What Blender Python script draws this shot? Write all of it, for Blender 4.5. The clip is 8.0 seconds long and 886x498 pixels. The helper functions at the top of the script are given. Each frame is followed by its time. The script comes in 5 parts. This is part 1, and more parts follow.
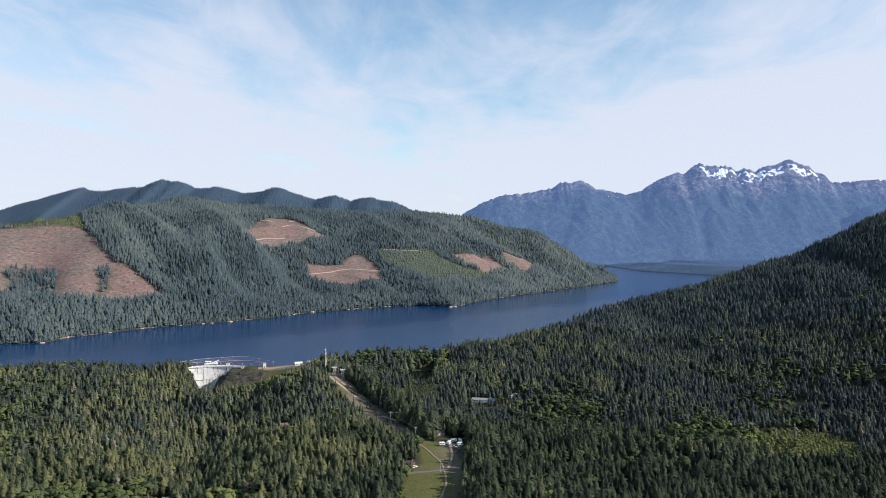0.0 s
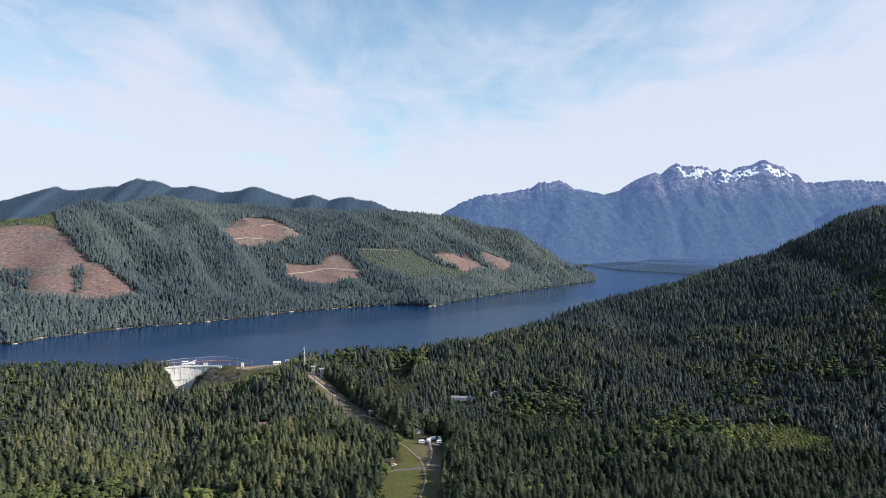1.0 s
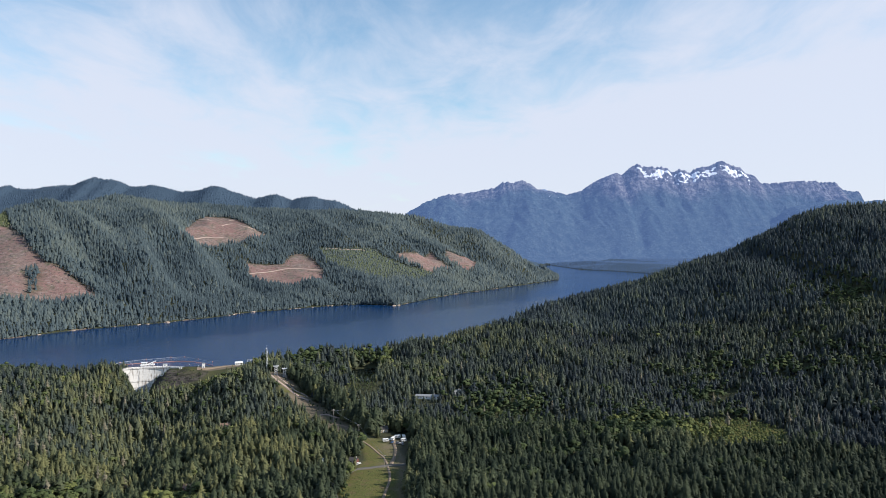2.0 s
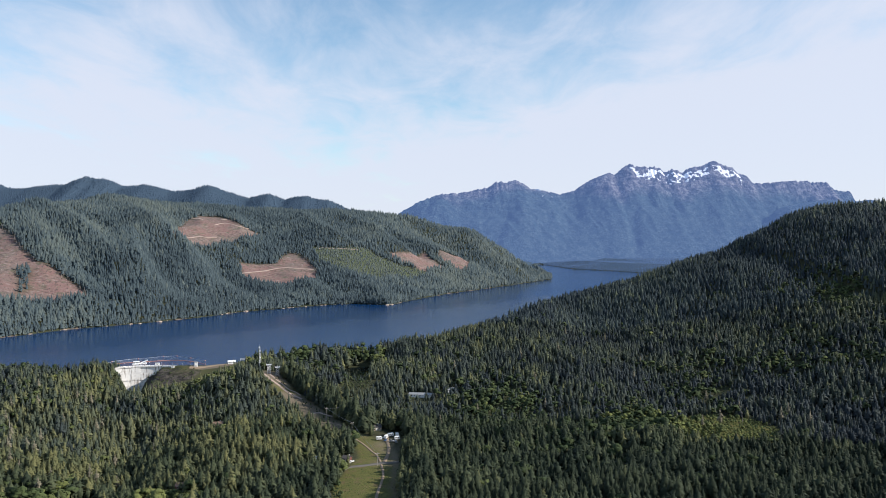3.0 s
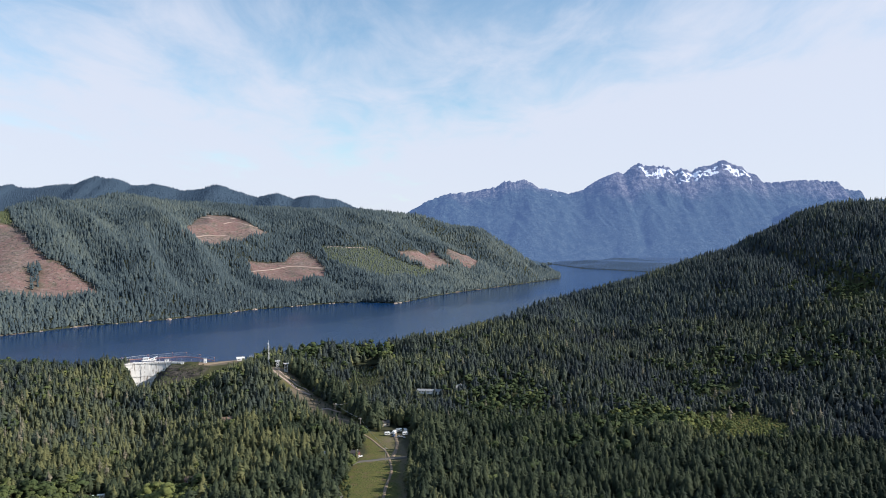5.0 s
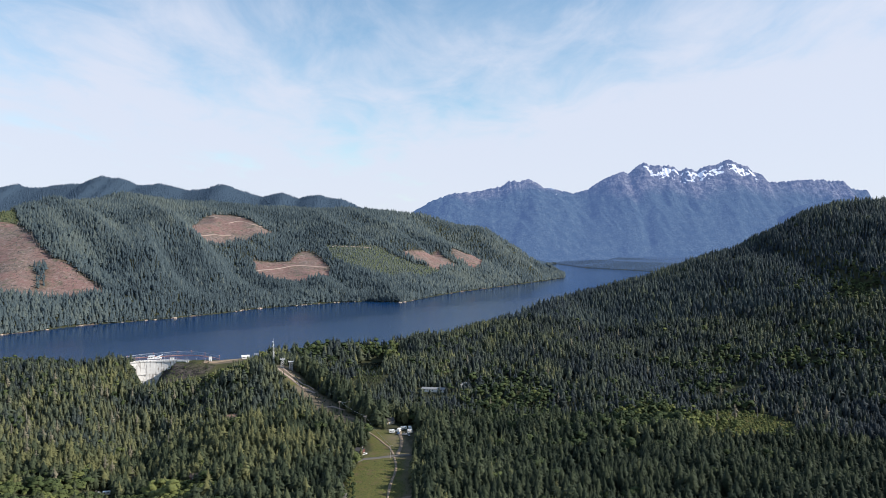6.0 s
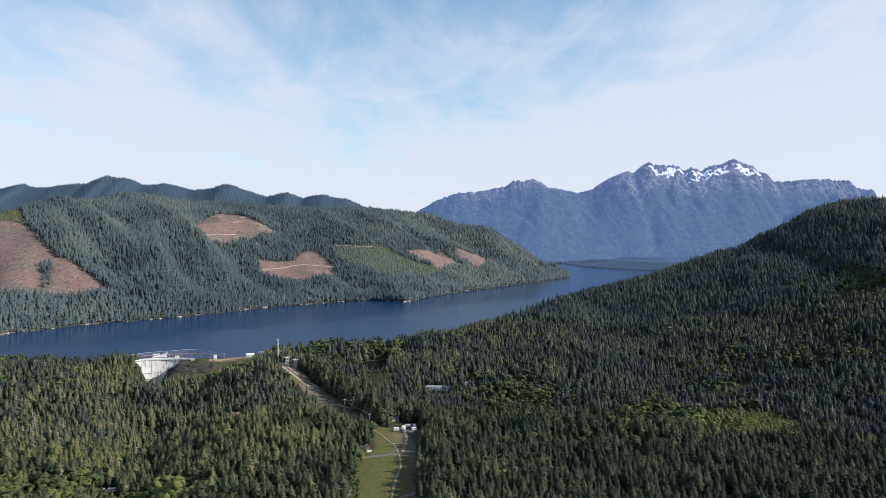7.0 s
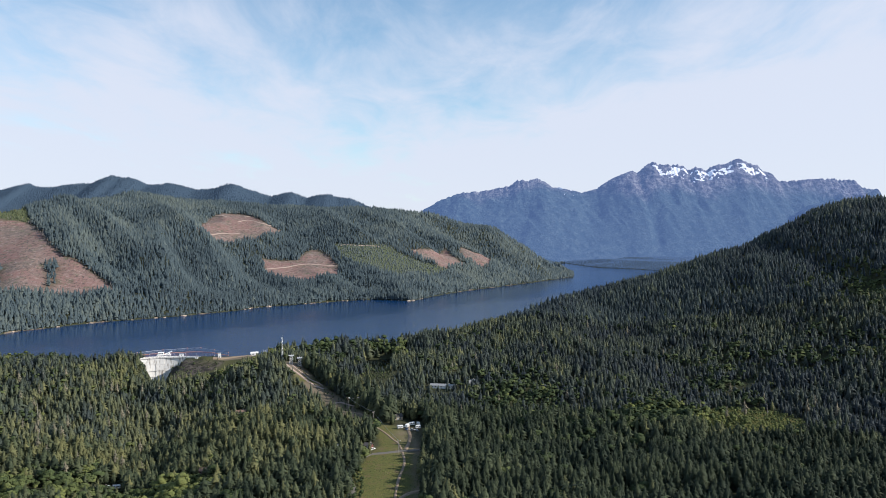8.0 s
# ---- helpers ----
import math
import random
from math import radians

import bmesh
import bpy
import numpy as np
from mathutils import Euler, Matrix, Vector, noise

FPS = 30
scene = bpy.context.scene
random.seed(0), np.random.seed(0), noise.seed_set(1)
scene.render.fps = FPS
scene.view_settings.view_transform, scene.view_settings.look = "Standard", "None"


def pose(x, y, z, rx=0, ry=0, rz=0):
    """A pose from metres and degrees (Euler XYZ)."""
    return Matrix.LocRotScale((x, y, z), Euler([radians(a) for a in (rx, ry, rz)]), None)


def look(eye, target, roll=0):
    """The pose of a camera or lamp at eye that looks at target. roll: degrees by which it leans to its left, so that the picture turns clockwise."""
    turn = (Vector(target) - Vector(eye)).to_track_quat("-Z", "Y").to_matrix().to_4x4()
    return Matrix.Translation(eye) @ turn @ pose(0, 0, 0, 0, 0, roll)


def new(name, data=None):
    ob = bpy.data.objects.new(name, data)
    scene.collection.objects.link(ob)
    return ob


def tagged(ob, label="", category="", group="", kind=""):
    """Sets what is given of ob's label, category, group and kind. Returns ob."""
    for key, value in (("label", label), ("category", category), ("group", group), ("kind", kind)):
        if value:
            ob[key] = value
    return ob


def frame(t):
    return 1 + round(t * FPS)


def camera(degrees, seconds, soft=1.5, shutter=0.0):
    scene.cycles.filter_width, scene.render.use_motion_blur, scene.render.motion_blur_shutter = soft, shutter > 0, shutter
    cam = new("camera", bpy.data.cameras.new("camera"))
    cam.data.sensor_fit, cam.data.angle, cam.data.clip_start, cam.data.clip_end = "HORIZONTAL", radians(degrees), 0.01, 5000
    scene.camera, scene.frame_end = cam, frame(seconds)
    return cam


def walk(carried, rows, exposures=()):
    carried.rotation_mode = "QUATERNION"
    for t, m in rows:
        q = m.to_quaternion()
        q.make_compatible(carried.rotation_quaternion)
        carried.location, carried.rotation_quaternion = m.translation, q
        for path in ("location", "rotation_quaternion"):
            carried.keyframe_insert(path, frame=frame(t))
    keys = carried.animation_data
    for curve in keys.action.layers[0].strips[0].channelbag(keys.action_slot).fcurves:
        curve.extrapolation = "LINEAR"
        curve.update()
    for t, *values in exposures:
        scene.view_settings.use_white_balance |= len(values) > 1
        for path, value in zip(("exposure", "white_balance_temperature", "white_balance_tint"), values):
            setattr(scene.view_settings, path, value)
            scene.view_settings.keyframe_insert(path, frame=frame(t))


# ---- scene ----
# ------------------------------------------------------------ camera
cam = camera(62.8, 8.0, soft=0.88)
H0 = 158.0          # eye above the lake at the start; the drone sinks straight down
SINK = 1.80         # metres a second
YAWS = [(0.0, 0.0), (0.5, -0.79), (1.0, -1.64), (1.5, -2.40), (1.6, -2.98), (1.7, -3.62), (1.8, -4.05), (1.9, -4.28),
        (2.0, -4.48), (2.2, -4.82), (2.7, -5.05), (3.3, -4.92), (3.5, -4.86), (4.0, -4.72), (4.5, -4.55), (5.2, -4.28),
        (6.0, -3.99), (6.5, -3.81), (7.0, -3.64), (7.5, -3.47), (8.0, -3.33)]
ROWS = []
for t, yaw in YAWS:
    ROWS.append((t, pose(0, 0, H0 - SINK * t, 90 - 0.94, 0.10 * min(t / 2, 1), yaw)))
walk(cam, ROWS, [(0.0, 0.33, 6330, 12.0), (8.0, 0.33, 6330, 12.0)])

# ------------------------------------------------------------ sky and sun
SUN_AZ, SUN_EL = 102.0, 31.0      # degrees clockwise from +y, and above the horizon
world = bpy.data.worlds.new("sky")
scene.world = world
world.use_nodes = True
wn, wl = world.node_tree.nodes, world.node_tree.links
wn.clear()


def wnode(kind, **values):
    n = wn.new(kind)
    for key, v in values.items():
        n.inputs[key].default_value = v
    return n


sky = wn.new("ShaderNodeTexSky")
sky.sky_type, sky.sun_disc = "NISHITA", False
sky.sun_elevation, sky.sun_rotation = radians(SUN_EL), radians(SUN_AZ)
sky.altitude, sky.air_density, sky.dust_density, sky.ozone_density = 200, 1.0, 0.4, 1.3
coord = wn.new("ShaderNodeTexCoord")
split = wn.new("ShaderNodeSeparateXYZ")
wl.new(coord.outputs["Generated"], split.inputs[0])


def wmath(op, a, b=None, clamp=False):
    n = wn.new("ShaderNodeMath")
    n.operation, n.use_clamp = op, clamp
    for i, v in enumerate((a, b)):
        if v is None:
            continue
        if isinstance(v, (int, float)):
            n.inputs[i].default_value = v
        else:
            wl.new(v, n.inputs[i])
    return n.outputs[0]


# thin cirrus on a high flat layer, its streaks running away to the north, and a veil that whitens the low sky
deep = wmath("ADD", wmath("MAXIMUM", split.outputs["Z"], 0.0), 0.10)
plan = wn.new("ShaderNodeCombineXYZ")
wl.new(wmath("DIVIDE", split.outputs["X"], deep), plan.inputs[0])
wl.new(wmath("DIVIDE", split.outputs["Y"], deep), plan.inputs[1])
turn = wn.new("ShaderNodeMapping")
turn.inputs["Rotation"].default_value = (0, 0, radians(-9))
turn.inputs["Scale"].default_value = (0.82, 0.40, 1.0)
turn.inputs["Location"].default_value = (0.4, 0.3, 0.0)
wl.new(plan.outputs[0], turn.inputs[0])
big = wnode("ShaderNodeTexNoise", Scale=1.0, Detail=4.0, Roughness=0.5, Distortion=0.5)
fine = wnode("ShaderNodeTexNoise", Scale=3.4, Detail=10.0, Roughness=0.62, Distortion=0.5)
wl.new(turn.outputs[0], big.inputs["Vector"])
wl.new(turn.outputs[0], fine.inputs["Vector"])
thick = wmath("ADD", wmath("MULTIPLY", big.outputs["Fac"], 1.5), wmath("MULTIPLY", fine.outputs["Fac"], 1.08))
aside = wmath("ABSOLUTE", wmath("ADD", split.outputs["X"], 0.12))
low = wmath("SUBTRACT", 1.0, wmath("SUBTRACT", wmath("MULTIPLY", split.outputs["Z"], 3.3), wmath("MULTIPLY", aside, 0.55), True), True)
veil = wmath("MULTIPLY", wmath("ADD", split.outputs["X"], -0.02), 0.28, True)
thick = wmath("ADD", wmath("ADD", thick, wmath("MULTIPLY", low, 0.74)), veil)
cover = wn.new("ShaderNodeMapRange")
cover.interpolation_type = "SMOOTHSTEP"
cover.inputs["From Min"].default_value, cover.inputs["From Max"].default_value = 1.12, 1.86
cover.inputs["To Min"].default_value = 0.03
wl.new(thick, cover.inputs["Value"])
cloud = wn.new("ShaderNodeRGB")
cloud.outputs[0].default_value = (4.55, 4.83, 5.48, 1)
mix = wn.new("ShaderNodeMix")
mix.data_type = "RGBA"
wl.new(wmath("MULTIPLY", cover.outputs[0], 0.92), mix.inputs["Factor"])
clear = wn.new("ShaderNodeMix")
clear.data_type, clear.blend_type = "RGBA", "MULTIPLY"
clear.inputs["Factor"].default_value = 1.0
clear.inputs["B"].default_value = (0.93, 1.07, 1.04, 1)
wl.new(sky.outputs[0], clear.inputs["A"])
wl.new(clear.outputs["Result"], mix.inputs["A"])
wl.new(cloud.outputs[0], mix.inputs["B"])
back = wnode("ShaderNodeBackground", Strength=0.13)
wl.new(mix.outputs["Result"], back.inputs["Color"])
wl.new(back.outputs[0], wn.new("ShaderNodeOutputWorld").inputs[0])

sun_data = bpy.data.lights.new("sun", "SUN")
sun_data.energy, sun_data.angle, sun_data.color = 5.0, radians(0.53), (1.0, 0.93, 0.82)
sun = new("sun", sun_data)
sa, se = radians(SUN_AZ), radians(SUN_EL)
sun.matrix_world = look((1000 * math.sin(sa) * math.cos(se), 1000 * math.cos(sa) * math.cos(se), 1000 * math.sin(se)), (0, 0, 0))
# ------------------------------------------------------------ landforms, all as heights over the lake's level
LAKE = [(-1500, 700), (-1100, 930), (-800, 1020), (-652, 1069), (-596, 1080), (-594, 1141), (-521, 1253), (-400, 1354),
        (-347, 1420), (-272, 1527), (-202, 1586), (-121, 1651), (-57, 1678), (20, 1637), (62, 1721), (175, 1934), (371, 2207),
        (495, 2389), (612, 2570), (660, 2744), (707, 3123), (793, 3760), (893, 3942), (901, 3760), (911, 3384), (1027, 3172),
        (1100, 2986), (1400, 2700), (1500, 2300), (1250, 1900), (900, 1620), (520, 1400), (270, 1240), (150, 1060), (60, 960),
        (-60, 915), (-140, 895), (-187, 874), (-222, 862), (-245, 871), (-268, 877), (-290, 875), (-312, 866), (-340, 856), (-420, 850), (-600, 830), (-1100, 640), (-1500, 500)]
FRONT = [(-1500, 1500, 130), (-1004, 1650, 183), (-959, 1680, 190), (-910, 1710, 199), (-885, 1760, 210), (-879, 1820, 220), (-873, 1900, 231), (-849, 2010, 239), (-837, 2150, 250), (-812, 2260, 276), (-784, 2300, 275), (-731, 2350, 266), (-666, 2400, 258), (-578, 2450, 262), (-496, 2500, 252), (-372, 2560, 247), (-243, 2650, 245), (-144, 2700, 251), (-40, 2750, 245), (100, 2800, 236), (160, 2810, 222), (248, 2825, 186), (306, 2810, 187), (347, 2800, 183), (393, 2790, 158), (468, 2800, 110), (536, 2760, 60), (585, 2700, 28), (640, 2680, 3)]
BACK = [(-2600, 200), (-2180, 244), (-2073, 273), (-1967, 308), (-1888, 326), (-1808, 350), (-1742, 368), (-1686, 383), (-1661, 370), (-1624, 366), (-1561, 366), (-1524, 376), (-1474, 379), (-1436, 384), (-1403, 381), (-1361, 402), (-1310, 420), (-1272, 408), (-1235, 410), (-1197, 398), (-1154, 377), (-1096, 380), (-1058, 385), (-994, 372), (-931, 354), (-854, 362), (-790, 383), (-751, 378), (-700, 357), (-636, 336), (-597, 326), (-545, 339), (-506, 347), (-468, 332), (-434, 318), (-390, 332), (-338, 337), (-286, 321), (-233, 316), (-194, 300), (-155, 280), (-76, 258), (-63, 250), (175, 190), (500, 60), (900, 0)]
RIGHT = [(50, 4), (110, 28), (155, 48), (205, 58), (256, 57), (288, 48), (314, 50), (365, 63), (419, 76), (470, 94), (520, 112), (560, 123), (585, 128), (604, 145), (650, 164), (706, 188), (770, 202), (875, 212), (1050, 234), (1400, 255), (2200, 240)]
PEAKS = [(60, 150), (144, 316), (252, 372), (392, 414), (546, 428), (669, 459), (756, 494), (798, 487), (854, 501), (904, 477),
         (963, 445), (1054, 435), (1128, 417), (1215, 435), (1334, 501), (1443, 552), (1488, 534), (1530, 578), (1586, 606), (1663, 585),
         (1719, 596), (1783, 589), (1818, 554), (1860, 575), (1926, 561), (1982, 582), (2045, 596), (2133, 629), (2199, 612),
         (2266, 589), (2318, 547), (2353, 540), (2402, 491), (2462, 487), (2538, 493), (2640, 500), (2768, 505), (2850, 495),
         (2902, 500), (2963, 447), (3116, 440), (3263, 465), (3600, 440)]
FOOTHILL = [(300, 60), (620, 110), (800, 90), (1000, 70), (1096, 90), (1324, 160), (1523, 190), (1810, 180), (2065, 190), (2294, 215), (2466, 315), (2717, 390), (3200, 360), (3700, 330)]
PALE = [(-100, 120), (140, 320), (300, 400), (420, 430), (540, 432), (700, 380), (950, 470), (1040, 462), (1090, 452), (1200, 380), (1500, 300)]
# wooded spurs that run down the hill beyond the lake: outline in plan, rise of the crest, fall of the hollow east of it, half width
SPURS = [([(-960, 2000), (-789, 1867), (-662, 1699), (-584, 1600), (-500, 1466)], 24, 15, 62),
         ([(-760, 2240), (-651, 2042), (-545, 1850), (-470, 1790), (-400, 1640), (-350, 1560)], 22, 16, 62),
         ([(-860, 1800), (-740, 1640), (-640, 1500), (-570, 1400)], 8, 10, 34),
         ([(-700, 1960), (-600, 1760), (-520, 1600), (-450, 1460)], 10, 9, 34),
         ([(-500, 2400), (-430, 2250), (-390, 2120), (-350, 2040)], 13, 8, 50),
         ([(-300, 2540), (-200, 2330), (-150, 2200), (-70, 2130)], 16, 10, 55),
         ([(-240, 1900), (-180, 1790), (-130, 1720), (-100, 1690)], 8, 9, 34),
         ([(-60, 2600), (-16, 2380), (40, 2260), (120, 2190)], 16, 13, 50),
         ([(110, 2700), (190, 2480), (280, 2360), (360, 2240)], 15, 14, 46),
         ([(330, 2800), (400, 2640), (470, 2500), (500, 2420)], 13, 11, 40)]
POND = [(-46, 850), (-37, 874), (-12, 884), (-7, 852), (-11, 820), (-17, 790), (-32, 800)]
POND_LEVEL = -3.0
GULLY = [(-275, 872), (-273, 845), (-262, 812), (-242, 760), (-232, 690), (-205, 600), (-190, 520), (-170, 400), (-150, 200)]


def smooth(a, b, v):
    u = np.clip((v - a) / (b - a), 0, 1)
    return u * u * (3 - 2 * u)


def wave_noise(x, y, size, seed, octaves=4, rough=0.5):
    """Value noise on a hashed lattice, -1 to 1, features about size metres wide."""
    total, amp, norm = np.zeros_like(x), 1.0, 0.0
    for o in range(octaves):
        u, v = x / size + 17.3 * seed + 5.1 * o, y / size - 9.7 * seed + 3.3 * o
        i, j = np.floor(u), np.floor(v)
        fu, fv = u - i, v - j
        fu, fv = fu * fu * (3 - 2 * fu), fv * fv * (3 - 2 * fv)

        def lattice(p, q):
            s = np.sin(p * 127.1 + q * 311.7 + seed * 74.7 + o * 19.19) * 43758.5453
            return s - np.floor(s)
        n = (lattice(i, j) * (1 - fu) + lattice(i + 1, j) * fu) * (1 - fv) + (lattice(i, j + 1) * (1 - fu) + lattice(i + 1, j + 1) * fu) * fv
        total, norm = total + amp * (2 * n - 1), norm + amp
        amp, size = amp * rough, size / 2.03
    return total / norm


def line_distance(x, y, pts, closed=False):
    """Distance to a polyline, and the place along it as a fractional index."""
    best, where = np.full(x.shape, 1e9), np.zeros(x.shape)
    n = len(pts)
    for k in range(n if closed else n - 1):
        (ax, ay), (bx, by) = pts[k][:2], pts[(k + 1) % n][:2]
        dx, dy = bx - ax, by - ay
        u = np.clip(((x - ax) * dx + (y - ay) * dy) / (dx * dx + dy * dy), 0, 1)
        d = np.hypot(x - ax - u * dx, y - ay - u * dy)
        where = np.where(d < best, k + u, where)
        best = np.minimum(best, d)
    return best, where


def inside(x, y, poly):
    hit = np.zeros(x.shape, bool)
    n = len(poly)
    for k in range(n):
        (ax, ay), (bx, by) = poly[k][:2], poly[(k + 1) % n][:2]
        cross = (ay > y) != (by > y)
        hit ^= cross & (x < (bx - ax) * (y - ay) / ((by - ay) or 1e-9) + ax)
    return hit


def lake_distance(x, y):
    """Metres from the lake's shore, positive on land."""
    calm = 7 * smooth(60, 140, np.hypot(x + 260, y - 865))
    wx = x + calm * wave_noise(x, y, 60, 3, 3)
    wy = y + calm * wave_noise(x, y, 60, 4, 3)
    d, _ = line_distance(wx, wy, LAKE, True)
    return np.where(inside(wx, wy, LAKE), -d, d)


def bump(x, y, cx, cy, rx, ry):
    return np.exp(-((x - cx) / rx) ** 2 - ((y - cy) / ry) ** 2)


def near_land(x, y):
    """The wooded valley below the dam and the dark hill to the east of it."""
    z = -17 + 20 * smooth(640, 900, y)
    z = z + 7 * bump(x, y, -430, 740, 170, 120) + 20 * bump(x, y, 128, 1010, 60, 90) + 12 * bump(x, y, 20, 935, 90, 40) + 5 * bump(x, y, -100, 895, 60, 30) - 12 * bump(x, y, -300, 520, 160, 130)
    z = z + 17 * bump(x, y, -138, 775, 52, 62) - 10 * bump(x, y, -232, 762, 38, 42) + 5 * bump(x, y, -110, 660, 70, 90)
    d, w = line_distance(x, y, GULLY)
    z = z - np.maximum(44 - 5 * w, 18) * np.exp(-(d / np.minimum(15 + 8 * w, 46)) ** 2)
    z = z - 9 * bump(x, y, -276, 870, 32, 10) + 5 * bump(x, y, -228, 842, 20, 22) + 24 * bump(x, y, -259, 838, 13, 14) + 10 * bump(x, y, -308, 830, 15, 24) - 8 * bump(x, y, -186, 802, 42, 30)
    rx, rz = [p[0] for p in RIGHT], [p[1] for p in RIGHT]
    crest = np.interp(x + 25 * wave_noise(x, y, 300, 5, 2), rx, rz)
    yc = 1160 + 12 * wave_noise(x, y * 0, 260, 6, 2) + 0.08 * np.maximum(x - 500, 0)
    fall = np.where(y < yc, 0.168 + 0.00004 * np.maximum(x - 400, 0), 0.36)
    hill = crest - fall * (np.hypot(y - yc, 40) - 40)
    hill = hill + 7 * wave_noise(x, y, 170, 7, 3) * smooth(0, 60, crest)
    k = 9.0
    z = np.where(hill > z, hill, z) + k * np.exp(-np.abs(hill - z) / k) * 0.7 * smooth(60, 220, x)
    z = z + 2.2 * wave_noise(x, y, 90, 8, 3)
    d, _ = line_distance(x, y, POND, True)
    basin = smooth(46, 5, d)
    z = z * (1 - basin) + (POND_LEVEL + 0.7 + 0.03 * d) * basin
    return np.where(inside(x, y, POND), np.minimum(z, POND_LEVEL - 2.5 - 0.3 * d), np.maximum(z, np.where(d < 8, POND_LEVEL + 0.3, -99)))


def far_land(x, y, shore):
    """The cut-over hill beyond the lake, the ridge behind it and the mountains."""
    dc, _ = line_distance(x, y, FRONT)
    weigh, total = np.zeros_like(x), np.zeros_like(x)
    for q in np.linspace(0, len(FRONT) - 1, 82):
        cx, cy, cz = (np.interp(q, np.arange(len(FRONT)), [p[j] for p in FRONT]) for j in range(3))
        w = 1 / (np.hypot(x - cx, y - cy) + 12) ** 4
        weigh, total = weigh + w, total + w * cz
    zc = total / weigh
    yc = np.interp(x, [p[0] for p in FRONT], [p[1] for p in FRONT])
    s = shore / (shore + dc + 1e-6)
    across, along = 0.9 * x + 0.45 * y, 0.9 * y - 0.45 * x
    spur = 1 - 2.2 * np.abs(wave_noise(across, 0.36 * along, 360, 11, 3, 0.42))
    mid = np.clip(s * (1 - s) * 4, 0, 1)
    gullies = 1 - 2.4 * np.abs(wave_noise(across, 0.30 * along, 170, 17, 2, 0.4))
    front = zc * s ** 0.95 + (40 * spur - 10 + 20 * gullies) * mid * (1 - 0.85 * bump(x, y, -60, 1880, 190, 170)) * smooth(0, 150, zc)
    for line, rise, fall, half in SPURS:
        d, w = line_distance(x, y, line)
        end = len(line) - 1
        ease = smooth(-0.05, 0.9, w) * smooth(end + 0.02, end - 0.7, w)
        k = np.clip(w.astype(int), 0, end - 1)
        lx, ly = np.array([p[0] for p in line], float), np.array([p[1] for p in line], float)
        side = (lx[k + 1] - lx[k]) * (y - ly[k]) - (ly[k + 1] - ly[k]) * (x - lx[k])
        off = np.where(side > 0, d, -d)
        front = front + ease * smooth(0, 70, shore) * (rise * np.exp(-np.abs(off) / (half * np.where(off > 0, 0.5, 0.9))) - fall * np.exp(-((off - 1.3 * half) / (0.7 * half)) ** 2))
    behind = zc - (0.22 + 0.4 * smooth(250, 520, x)) * dc
    ahead = np.where((y > yc) & (x < 640), behind, front)
    ahead = np.where(x > 640, np.minimum(front, 30), ahead)
    bz = np.interp(x, [p[0] for p in BACK], [p[1] for p in BACK])
    ridge = bz + 5 - 0.42 * (np.hypot(y - 3400, 30) - 30) + 26 * wave_noise(x, y, 300, 12, 4) * smooth(3400, 3000, y)
    far = np.maximum(ahead, ridge)
    flat = 2 + 2.5 * wave_noise(x, y, 160, 13, 3)
    far = np.maximum(far, np.where(x > 640, np.minimum(flat, 0.05 * shore + 1), -1e3))
    return far


def range_height(x, y):
    """The snowy range behind the lake's head and a paler one behind it."""
    pz = np.interp(x + 5 * wave_noise(x, y, 50, 19, 2), [p[0] for p in PEAKS], [p[1] for p in PEAKS])
    u = np.clip((y - 3950) / (4500 - 3950), 0, 1)
    pz = pz + 13 * (1 - 2.4 * np.abs(wave_noise(x, x * 0, 38, 61, 4, 0.65))) * smooth(330, 520, pz) * u ** 6
    rib = 1 - 2 * np.abs(wave_noise(x + 0.8 * (4500 - y), 1.9 * y, 600, 14, 3, 0.4))
    crag = wave_noise(x + 0.2 * y, 2.0 * y, 130, 15, 4, 0.55)
    rise = pz * (0.34 * u + 0.66 * u ** 1.6) + 40 * rib * u * (1 - u) * 2.0 + 40 * crag * u ** 2.2 * smooth(1.04, 0.86, u) + 13 * wave_noise(x, 2.0 * y, 36, 18, 4, 0.65) * u ** 3
    side = wave_noise(x + 0.35 * (4500 - y) + 30 * crag, 0.28 * y, 210, 64, 3, 0.5)
    rise = rise + (62 * (0.4 - np.abs(side)) + 20 * (0.5 - np.abs(wave_noise(x - 0.3 * (4500 - y), 0.4 * y, 74, 65, 2)))) * 3.2 * u * (1 - u) ** 0.7
    z = np.where(y < 4500, rise, pz - 0.9 * (y - 4500))
    fz = np.interp(x + 0.35 * (y - 4250), [p[0] for p in FOOTHILL], [p[1] for p in FOOTHILL]) + 14 * wave_noise(x, y, 120, 62, 4)
    z = np.maximum(z, fz * smooth(3945, 4240, y) - 0.05 * (np.hypot(y - 4250, 12) - 12) + 24 * wave_noise(x + 0.6 * y, 0.6 * y, 150, 63, 2) * smooth(3945, 4100, y) - 0.8 * np.maximum(y - 4250, 0))
    qz = np.interp(x, [p[0] for p in PALE], [p[1] for p in PALE])
    return np.maximum(z, qz - 1.1 * np.abs(y - 4690) + 10 * wave_noise(x, y, 60, 16, 3))


